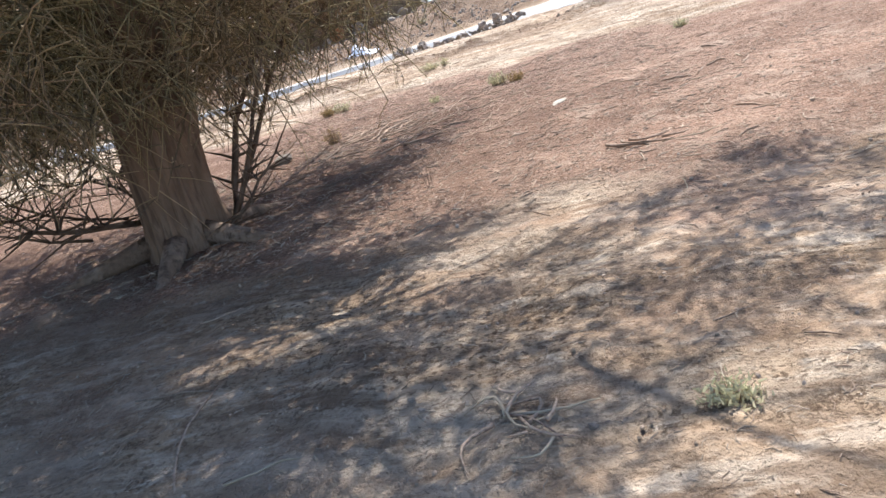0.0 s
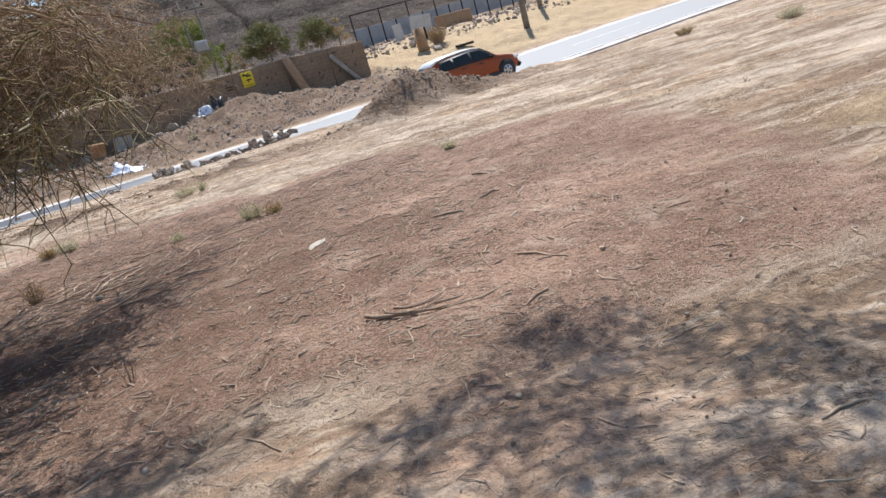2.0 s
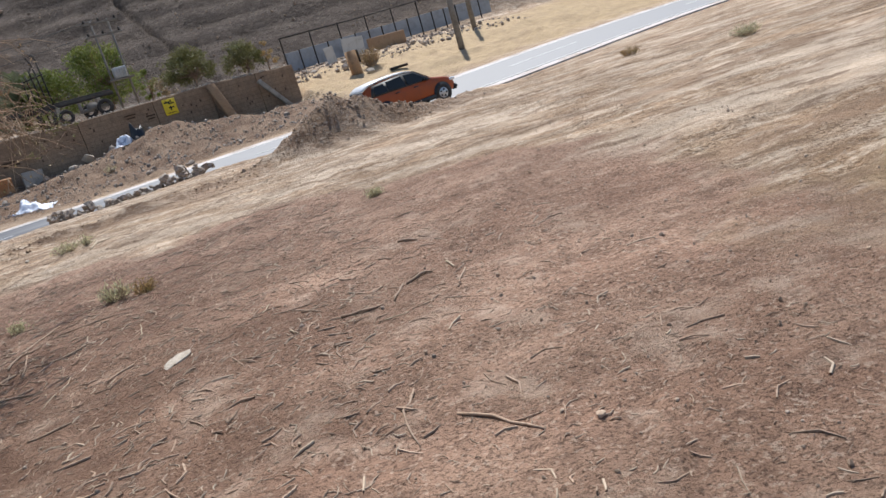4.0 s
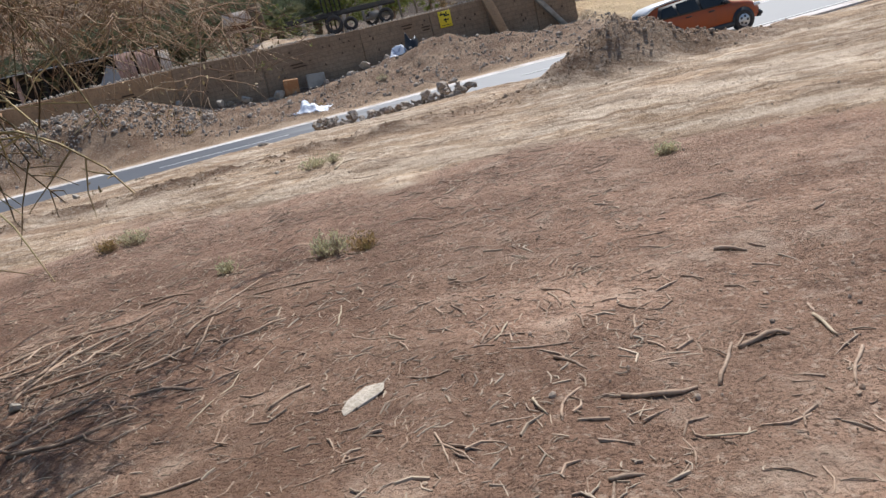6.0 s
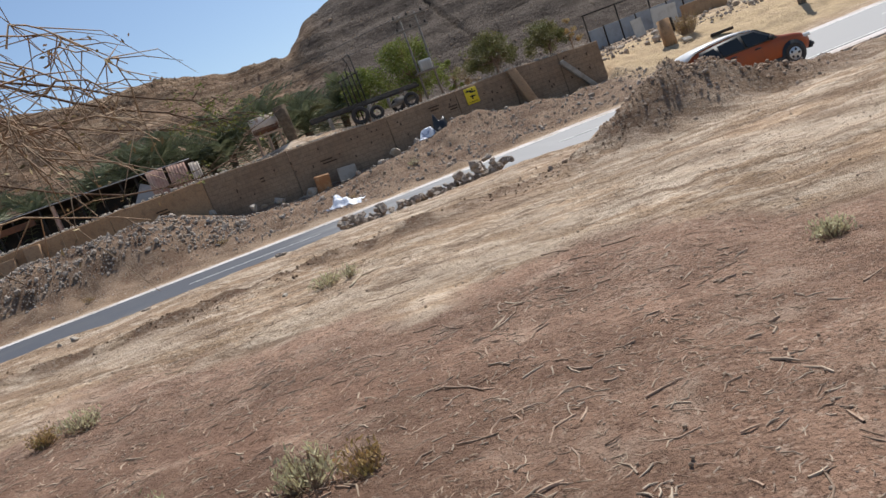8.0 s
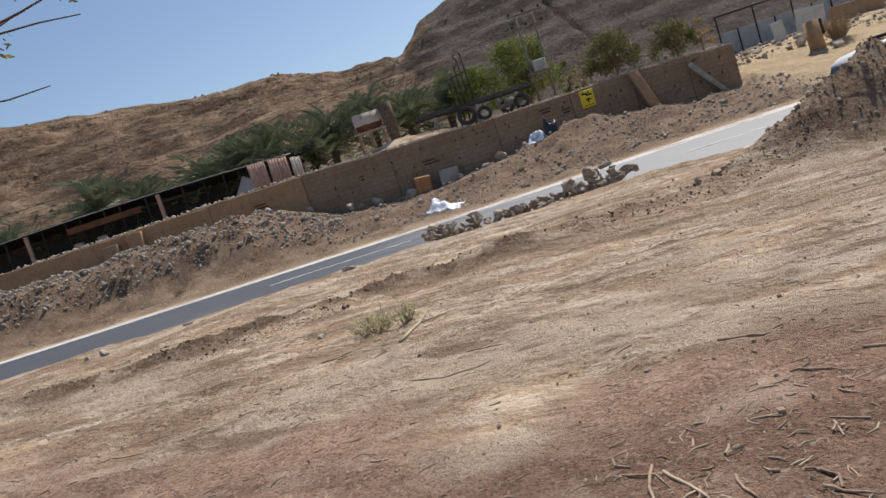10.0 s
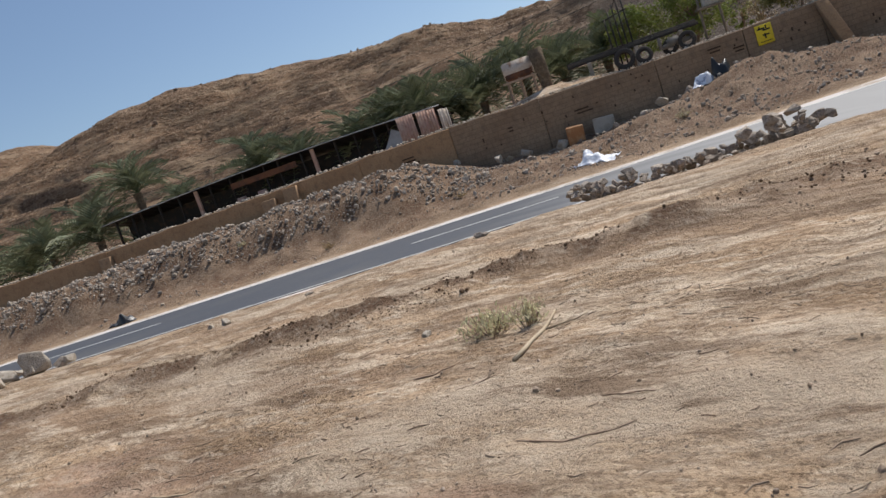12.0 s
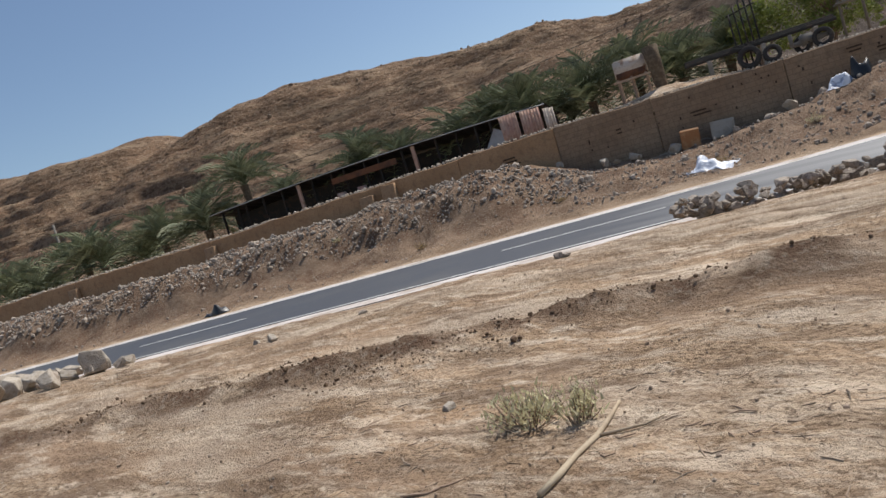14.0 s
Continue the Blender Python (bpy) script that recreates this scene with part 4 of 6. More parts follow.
for i in range(60):
    px, py = -13.4 + r.normal() * 1.0, 15.7 + r.normal() * 0.45
    put_rock("pale_rock", px, py, r.uniform(0.2, 0.55), "pale broken rock in a pile by the road", "pile of pale rocks", i % 3 > 0, i, 0.1)
for i, (px, py, sz) in enumerate(((-11.7, 16.3, 0.55), (-12.3, 16.0, 0.4), (-13.9, 15.5, 0.75), (-12.9, 15.4, 0.5), (-11.2, 16.6, 0.25))):
    put_rock("pale_rock", px, py, sz, "large pale broken rock in a pile by the road", "pile of pale rocks", True, i, 0.05)
for i, (px, py, sz) in enumerate(((-6.1, 17.1, 0.15), (-6.35, 17.3, 0.1), (-7.1, 16.5, 0.2), (-7.35, 16.45, 0.1), (-4.3, 18.6, 0.16), (-4.15, 18.5, 0.13))):
    put_rock("clod", px, py, sz, "pale dry clod at the field's edge", "clods at the field's edge", i in (2, 3), i, 0.3, "clod")

# ---- sheds, tank and scrap behind the wall ----
shed = thing("shed", "long open animal shed with dark sheet roof and rough posts", "shed", at=on_wall(-41.5, 3.6))
Ls = (41.5 - 20.2) / WC
bm = bmesh.new()
nseg = 120
rows = []
for i in range(nseg + 1):
    x = Ls * i / nseg
    zz = 4.28 + 0.22 * math.sin(x * 0.14) + 0.025 * math.sin(x * 9)
    rows.append([bm.verts.new((x, y, zz + dz - 0.14 * y)) for y, dz in ((-0.25, 0.0), (-0.25, 0.05), (3.4, 0.05), (3.4, 0.0))])
for a1, b1 in zip(rows, rows[1:]):
    for j in range(4):
        bm.faces.new((a1[j], b1[j], b1[(j + 1) % 4], a1[(j + 1) % 4]))
part("roof", bm, M_DARKMETAL, shed, "dark corrugated roof sheet", False)
# added near-black sheet; its colour gives the open shed's inside its shade
part("dark_backing", bevel_box((0, 2.2, 1.0), (Ls, 2.32, 4.05), 0.01), M_DARKMETAL, shed, smooth=False)
a = Acc()
box(a, (0, -0.27, 4.12), (Ls, -0.2, 4.2))
part("fascia_pipe", tube(Acc(), [(Ls * t, -0.3, 4.30 + 0.22 * math.sin(Ls * t * 0.14)) for t in np.linspace(0, 1, 30)], 0.035, 6), M_GREYSHEET, shed, "pale pipe along the roof edge")
r = np.random.default_rng(4)
for i in range(19):
    x = Ls * (i + 0.5) / 19 + r.uniform(-0.3, 0.3)
    w = 0.22 if i in (5, 12) else r.choice([0.06, 0.09])
    part("post", bevel_box((x - w / 2, -0.1, 1.2), (x + w / 2, 0.05, 4.25 + 0.2 * math.sin(x * 0.14)), 0.01), M_DARKMETAL if w < 0.2 else M_PINKSHEET, shed, smooth=False)
part("trough", bevel_box((10.2, -0.5, 2.0), (14.3, 0.0, 2.75), 0.03), M_STICK, shed, smooth=False)
part("front_board", bevel_box((9.2, -0.2, 3.75), (13.6, -0.12, 4.1), 0.01), M_RUST, shed, smooth=False)
for x in (9.7, 11.1):
    part("drum", tube(Acc(), [(x, -0.35, 2.2), (x, -0.35, 3.15)], 0.28, 12), M_PINKSHEET, shed)
ob = part("leaning_sheet", bevel_box((-0.55, -0.02, 0), (0.55, 0.02, 1.5), 0.008), M_GREYSHEET, shed, "grey leaning metal sheet", False)
ob.matrix_basis = pose(19.3, -0.4, 2.4, -12, 32, 0)
for i, (x, w, mt, h) in enumerate(((-21.7, 0.95, M_PINKSHEET, 1.5), (-20.78, 0.6, M_PINKSHEET, 1.45), (-20.2, 0.55, M_PINKSHEET, 1.4), (-19.68, 0.3, M_WHITERUST, 1.25), (-19.38, 0.32, M_WHITERUST, 1.2))):
    bm = bmesh.new()
    rows = []
    for k in range(17):
        u = w * k / 16
        yy = 0.03 * math.sin(u * 40)
        rows.append([bm.verts.new((u, yy, 2.3)), bm.verts.new((u, yy, 2.75 + h)), bm.verts.new((u, yy + 0.012, 2.75 + h)), bm.verts.new((u, yy + 0.012, 2.3))])
    for a1, b1 in zip(rows, rows[1:]):
        for j in range(4):
            bm.faces.new((a1[j], b1[j], b1[(j + 1) % 4], a1[(j + 1) % 4]))
    ob = solo("corrugated_sheet", bm, mt, "faded corrugated metal sheet standing as a shed end" if mt is M_PINKSHEET else "white rust-stained corrugated metal sheet", "metal sheet", "shed end sheets")
    ob.matrix_world = on_wall(x, 1.9) @ pose(0, 0.1 * i, 0.0, 0, 2 * (i % 2) - 1, 0)

tank = thing("water_tank", "white rust-stained metal tank on a timber stand", "tank", at=on_wall(-16.35, 2.9))
part("tank_body", bevel_box((0, 0, 4.22), (1.55, 1.0, 5.12), 0.06, 2), M_WHITERUST, tank)
part("lower_panel", bevel_box((0.05, -0.006, 4.2), (1.5, 0.99, 4.5), 0.02), M_RUST, tank, "rusted lower panel")
for x in (0.08, 0.75, 1.45):
    for y in (0.05, 0.9):
        part("leg", bevel_box((x - 0.05, y - 0.05, 2.2), (x + 0.05, y + 0.05, 4.22), 0.01), M_STICK, tank, smooth=False)
part("rail", bevel_box((-0.15, -0.08, 4.02), (1.7, 0.0, 4.12), 0.01), M_STICK, tank, smooth=False)
stump = thing("palm_stump", "brown cut palm trunk standing beside the tank", "stump", at=on_wall(-14.5, 3.0))
part("trunk", tube(Acc(), [(0, 0, 2.0), (0.02, 0, 3.2), (-0.05, 0, 4.4), (-0.1, 0, 5.3)], [0.34, 0.3, 0.36, 0.4], 10), M_PALMTRUNK, stump)


def tyre(m, R, w, label):
    """A lugged tyre lying against the scrap, hollow within."""
    bm = bmesh.new()
    prof = [(R * 0.56, -w * 0.36), (R * 0.62, -w * 0.5), (R * 0.86, -w * 0.5), (R * 0.97, -w * 0.4), (R, -w * 0.15), (R, w * 0.15), (R * 0.97, w * 0.4), (R * 0.86, w * 0.5), (R * 0.62, w * 0.5), (R * 0.56, w * 0.36), (R * 0.7, w * 0.3), (R * 0.7, -w * 0.3)]
    k = 40
    rings = []
    for i in range(k):
        th = 2 * math.pi * i / k
        bump = 1.0 + (0.035 if i % 2 else 0)
        rings.append([bm.verts.new((math.cos(th) * rr * (bump if rr > R * 0.9 else 1), yy, math.sin(th) * rr * (bump if rr > R * 0.9 else 1))) for rr, yy in prof])
    for i in range(k):
        a1, b1 = rings[i], rings[(i + 1) % k]
        for j in range(len(prof)):
            bm.faces.new((a1[j], a1[(j + 1) % len(prof)], b1[(j + 1) % len(prof)], b1[j]))
    bmesh.ops.recalc_face_normals(bm, faces=bm.faces[:])
    return solo("tyre", bm, M_TYRE, label, "tyre", "old tyres on the wall top", smooth=False, at=m)


tyre(on_wall(-10.05, 0.75) @ pose(0, 0, 3.14, -8, 0, -4), 0.50, 0.32, "large worn black tractor tyre standing on the wall top")
tyre(on_wall(-9.15, 0.6) @ pose(0, 0, 3.0, -14, 0, 6), 0.39, 0.26, "worn black tyre leaning beside a larger one")
tyre(on_wall(-7.3, 0.9) @ pose(0, 0, 3.02, -6, 0, -12), 0.42, 0.3, "worn black tyre on a rusted axle")
tyre(on_wall(-8.15, 1.3) @ pose(0, 0, 3.0, -4, 0, -30), 0.38, 0.28, "worn black tyre on a rusted axle")
axle = thing("scrap_axle", "dusty scrapped truck axle and gearbox lying on the wall top", "scrap", at=on_wall(-7.9, 1.2))
part("axle_tube", tube(Acc(), [(-0.6, 0, 3.05), (0.1, 0, 3.08), (0.8, -0.2, 3.1)], [0.1, 0.16, 0.1], 10), M_POLE, axle)
part("gearbox", bevel_box((-0.35, -0.25, 2.95), (0.25, 0.3, 3.4), 0.08, 2), M_POLE, axle)
part("bracket", bevel_box((-0.75, -0.1, 3.0), (-0.6, 0.1, 3.55), 0.02), M_POLE, axle)
flat = thing("steel_beams", "dark rusted steel beams stacked behind the wall", "beams", at=on_wall(-13.2, 2.6))
for k in range(3):
    part("beam", bevel_box((0, 0.35 * k, 3.65 + 0.09 * k), (6.6, 0.35 * k + 0.16, 3.8 + 0.1 * k), 0.015), M_DARKMETAL, flat, smooth=False)
for x in (1.0, 3.4, 5.6):
    part("bearer", bevel_box((x, -0.1, 2.1), (x + 0.2, 1.1, 3.66), 0.02), M_CONCRETE, flat, smooth=False)
rack = thing("pipe_rack", "tall black steel pipe frame standing behind the wall", "frame", at=on_wall(-11.1, 3.2))
for k in range(5):
    part("pipe", tube(Acc(), [(0.26 * k, 0.1 * (k % 2), 2.6), (0.26 * k - 0.02, 0.1 * (k % 2), 5.5 + 0.28 * k)], 0.045, 6), M_DARKMETAL, rack)
part("hook", tube(Acc(), [(0.5, 0, 5.9), (0.75, 0, 6.25), (0.6, 0, 6.6), (0.95, 0, 6.75), (1.05, 0, 6.4)], 0.05, 6), M_DARKMETAL, rack)
part("crossbar", tube(Acc(), [(-0.15, 0, 5.4), (1.15, 0, 5.65)], 0.04, 6), M_DARKMETAL, rack)

# ---- power line ----
pl = thing("transformer_poles", "twin grey power poles carrying a pale transformer", "power pole", at=on_wall(-7.4, 6.0))
for x in (0.0, 1.0):
    part("pole", tube(Acc(), [(x, 0, 2.0), (x, 0, 8.15)], [0.075, 0.055], 8), M_POLE, pl)
for z in (7.95, 7.2):
    part("crossarm", bevel_box((-0.5, -0.06, z), (1.6, 0.06, z + 0.12), 0.01), M_POLE, pl, smooth=False)
for x in (-0.35, 0.5, 1.45):
    for z in (8.07, 7.32):
        part("insulator", tube(Acc(), [(x, 0, z), (x, 0, z + 0.1), (x, 0, z + 0.2)], [0.05, 0.08, 0.04], 6), M_DARKMETAL, pl)
part("platform", bevel_box((-0.2, -0.4, 4.5), (1.25, 0.4, 4.6), 0.01), M_POLE, pl, smooth=False)
tb = part("transformer", bevel_box((0.2, -0.35, 4.6), (0.95, 0.35, 5.25), 0.04), M_BOARD, pl, "pale grey transformer box")
for k in range(5):
    part("fin", bevel_box((0.25 + 0.14 * k, -0.43, 4.66), (0.29 + 0.14 * k, -0.352, 5.15), 0.005), M_BOARD, tb, smooth=False)
for k, (dz, dy) in enumerate(((8.2, 0.0), (7.45, 0.1))):
    p0 = on_wall(-7.6, 6.0) @ Vector((0.4, dy, dz))
    p1 = on_wall(-62, 9.5) @ Vector((0, dy, 7.8 - 0.6 * k))
    t = np.linspace(0, 1, 40)[:, None]
    pts = np.array(p0) * (1 - t) + np.array(p1) * t - np.array([0, 0, 1.6]) * 4 * t * (1 - t)
    solo("power_cable", tube(Acc(), pts, 0.014, 4), M_WIRE, "thin dark power cable strung between poles", "cable", "power cables")
pe = thing("power_pole", "grey power pole behind the palms", "power pole", at=on_wall(-62, 9.5))
part("pole", tube(Acc(), [(0, 0, 1.5), (0, 0, 8.2)], [0.13, 0.09], 8), M_POLE, pe)

# ---- palms, trees and bushes behind the wall ----
def frond(L, r, droop):
    """One arched date palm frond with two rows of narrow leaflets."""
    a = Acc()
    t = np.linspace(0, 1, 10)
    rise = r.uniform(0.2, 1.0)
    x = L * (t - 0.12 * t ** 2)
    z = L * (rise * t - (rise + droop) * 0.72 * t ** 2)
    pts = np.stack([x, 0 * x, z], -1)
    tube(a, pts, np.linspace(0.03, 0.008, 10), 3, False)
    for u in np.linspace(0.16, 0.99, 15):
        c = np.array([np.interp(u, t, x), 0, np.interp(u, t, z)])
        ll = L * 0.24 * (0.5 + 0.8 * math.sin(math.pi * min(1, u * 0.85 + 0.12)))
        for sgn in (-1, 1):
            d = np.array([0.75, sgn * 0.7, 0.32 - 0.3 * u + r.normal() * 0.12])
            d /= np.linalg.norm(d)
            w = np.array([0.062, 0, 0.026])
            m = c + d * ll * 0.55
            tip = c + d * ll + np.array([0, 0, -ll * 0.22])
            a.add([c - w * 0.5, c + w * 0.5, m + w * 0.6, tip, m - w * 0.6], [(0, 1, 2, 4), (4, 2, 3)])
    return a.mesh("frond", M_PALM, False)


r = np.random.default_rng(77)
FRONDS = [frond(L, r, dr) for L, dr in ((2.6, 0.35), (2.4, 0.6), (2.7, 0.9), (2.2, 0.2), (2.5, 1.1), (2.3, 0.75))]


def palm(x, off, base, trunk_h, scale, seed, count=34):
    trunk_h, scale = trunk_h - 0.35, scale * 1.22
    r = np.random.default_rng(seed)
    m = on_wall(x, off)
    root = thing("date_palm", "date palm with arching grey-green fronds", "palm tree", "palms behind the wall", at=pose(m.translation.x, m.translation.y, base))
    k = 14
    zz = np.linspace(-0.3, trunk_h, k)
    rad = 0.2 * (1 + 0.12 * (np.arange(k) % 2)) + 0.08 * np.linspace(0, 1, k) ** 4
    part("trunk", tube(Acc(), np.stack([0.06 * np.sin(zz), 0 * zz, zz], -1), rad, 10), M_PALMTRUNK, root, smooth=False)
    for i in range(count):
        el = r.uniform(-15, 78) if i > 5 else r.uniform(60, 88)
        ob = new("frond", FRONDS[int(r.integers(len(FRONDS)))])
        ob.parent = root
        sc = scale * r.uniform(0.8, 1.12)
        ob.matrix_basis = Matrix.LocRotScale((0, 0, trunk_h), Euler((r.uniform(-0.4, 0.4), -radians(el) * 0.8, i * 2.399 + r.uniform(-0.3, 0.3))), (sc,) * 3)
    return root


for i, (x, off, base, th, sc) in enumerate(((-23.3, 7.5, 2.2, 2.5, 1.15), (-25.6, 8.6, 2.2, 2.6, 1.05), (-20.2, 8.5, 2.3, 2.0, 1.15), (-18.0, 9.5, 2.4, 2.6, 1.1), (-27.7, 8.0, 2.2, 1.9, 1.0), (-33.6, 7.2, 1.6, 3.2, 1.05), (-31.2, 7.4, 1.6, 2.5, 1.0), (-41.8, 7.0, 1.6, 4.6, 1.0), (-39.6, 7.6, 1.6, 2.6, 0.75), (-44.8, 6.2, 1.6, 2.4, 1.2), (-48.3, 6.0, 1.6, 2.4, 1.05), (-54.0, 6.0, 1.6, 2.2, 1.25), (-56.5, 6.8, 1.6, 2.6, 1.15), (-62.5, 6.0, 1.6, 2.0, 1.25), (-68.0, 6.0, 1.6, 2.3, 1.25), (-15.6, 9.0, 2.4, 1.6, 1.1), (-51.5, 7.2, 1.6, 1.8, 1.0), (-13.4, 9.6, 2.4, 1.8, 1.0), (-36.4, 8.0, 1.6, 1.7, 0.9), (-22.0, 9.8, 2.2, 1.5, 1.1), (-59.5, 5.6, 1.6, 1.4, 1.1))):
    palm(x, off, base, th, sc, 300 + i)
for name, x, off, h, sp, cl, per, size, mt, lb in (
    ("shade_tree", -8.4, 8.5, 4.6, 2.7, 60, 140, 0.10, M_GREENLEAF, "bright green leafy tree behind the wall"),
    ("shade_tree", -11.9, 9.0, 3.9, 2.6, 46, 130, 0.10, M_GREENLEAF, "bright green leafy tree behind the wall"),
    ("shade_tree", -6.0, 8.5, 2.7, 0.9, 14, 90, 0.08, M_GREENLEAF, "small green tree beside the power poles"),
    ("tall_bush", -2.6, 1.5, 2.75, 1.9, 60, 130, 0.075, M_BUSHLEAF, "dull green bush growing behind the wall top"),
    ("tall_bush", 0.5, 1.5, 2.4, 1.45, 46, 120, 0.07, M_BUSHLEAF, "dull green bush growing behind the wall top"),
    ("tall_bush", 1.8, 1.8, 2.2, 0.8, 12, 80, 0.06, M_DRYSHRUB, "straw-coloured dry bush behind the wall top"),
    ("tall_bush", -4.6, 4.0, 2.0, 1.3, 14, 70, 0.06, M_OLIVE, "brownish half-dry bush behind the wall"),
):
    m = on_wall(x, off)
    leafy_tree(name, m.translation.x, m.translation.y, 2.3, h, sp, cl, per, size, mt, lb, int(abs(x) * 50), "bush" if name == "tall_bush" else "tree")

# ---- yard beyond the wall's end ----
fence = thing("panel_fence", "grey sheet panel fence with dark steel posts", "fence", at=on_wall(3.3, 14.0))
for k in range(16):
    x = 1.3 * k
    zb = 2.35 + 0.02 * k
    part("panel", bevel_box((x + 0.06, 0, zb), (x + 1.24, 0.04, zb + 1.45), 0.012), M_FENCE, fence, smooth=False)
    part("post", bevel_box((x - 0.04, -0.05, zb - 0.3), (x + 0.04, 0.05, zb + (2.7 if k % 2 == 0 and k < 12 else 1.5)), 0.01), M_DARKMETAL, fence, smooth=False)
part("top_rail", tube(Acc(), [(-0.1, 0, 5.0), (7, 0, 5.05), (14.4, 0, 5.25)], 0.05, 6), M_DARKMETAL, fence)
for x, off, w, h, tilt in ((6.5, 9.0, 0.75, 1.2, -4), (8.3, 9.0, 1.75, 1.35, 5)):
    m = on_wall(x, off)
    z = land1(m.translation.x, m.translation.y)
    bd = thing("site_board", "pale faded board on two short legs", "board", "boards by the yard", at=pose(m.translation.x, m.translation.y, z, 0, tilt, 12))
    part("panel", bevel_box((-w / 2, -0.02, 0.2), (w / 2, 0.02, 0.2 + h), 0.01), M_BOARD, bd, smooth=False)
    for sx in (-w / 2 + 0.05, w / 2 - 0.05):
        part("leg", bevel_box((sx - 0.03, 0.021, -0.1), (sx + 0.03, 0.07, 0.2 + h), 0.005), M_DARKMETAL, bd, smooth=False)
m = on_wall(7.1, 0.0)
zg = land1(m.translation.x, m.translation.y)
gp = thing("gate_pillar", "broken tan gate pillar with a dark notch", "pillar", at=pose(m.translation.x, m.translation.y, zg, 0, -3, 20))
part("pillar", bevel_box((-0.35, -0.25, -0.2), (0.25, 0.3, 1.55), 0.05, 2), M_WALL, gp)
part("hinge_plate", bevel_box((0.26, -0.2, 0.7), (0.42, 0.2, 1.5), 0.03), M_DARKMETAL, gp)
m = on_wall(7.9, -0.8)
put_rock("concrete_lump", m.translation.x, m.translation.y, 0.75, "pale rounded concrete lump by the gate pillar", "", True, 2, 0.15)
m = on_wall(8.3, 1.0)
shrub(m.translation.x, m.translation.y, 1.9, 1.5, 260, M_DRYSHRUB, "straw-coloured round bush by the gate pillar", 61)
m = on_wall(9.4, -3.0)
pk = solo("plank", bevel_box((-0.6, -0.15, 0.0), (0.6, 0.15, 0.16), 0.02), M_DARKMETAL, "short dark beam lying by the road", "plank", smooth=False)
pk.matrix_world = pose(m.translation.x, m.translation.y, land1(m.translation.x, m.translation.y) + 0.02, 0, 0, 14)
m = on_wall(14.3, -2.0)
z = land1(m.translation.x, m.translation.y)
po = thing("utility_pole", "weathered leaning timber utility pole by the road", "power pole", at=pose(m.translation.x, m.translation.y, z))
part("pole", tube(Acc(), [(0, 0, -0.3), (0, 0, 2.5), (-0.05, 0, 8.0)], [0.22, 0.2, 0.15], 10), M_POLE, po)
m = on_wall(17.5, 4.0)
z = land1(m.translation.x, m.translation.y)
po = thing("utility_pole", "weathered timber utility pole behind the road", "power pole", at=pose(m.translation.x, m.translation.y, z))
part("pole", tube(Acc(), [(0, 0, -0.3), (0, 0, 7.0)], [0.2, 0.15], 10), M_POLE, po)
xs, ys = strip_points(900, 23.5, 44, 18, 30, rng)
scatter_stones("yard_rubble", xs, ys, rng.gamma(1.6, 0.09, len(xs)) + 0.06, M_ROCK, "brown stones and clods in low heaps beyond the road", "rubble")
yw = thing("wall_2", "low tan block wall stub beside the yard track", "wall", kind="structure", at=on_wall(9.8, 10.0))
part("wall_body", bevel_box((0, 0, 1.5), (3.4, 0.35, 3.1), 0.05), M_WALL, yw)
# ---- hillside boulders ----
xs, ys = strip_points(2600, -60, 45, 30, 74, rng)
scatter_stones("hill_stones", xs, ys, rng.gamma(1.2, 0.10, len(xs)) + 0.07, M_HILLROCK, "brown boulders scattered over the rocky hillside", "boulders", 0.1)

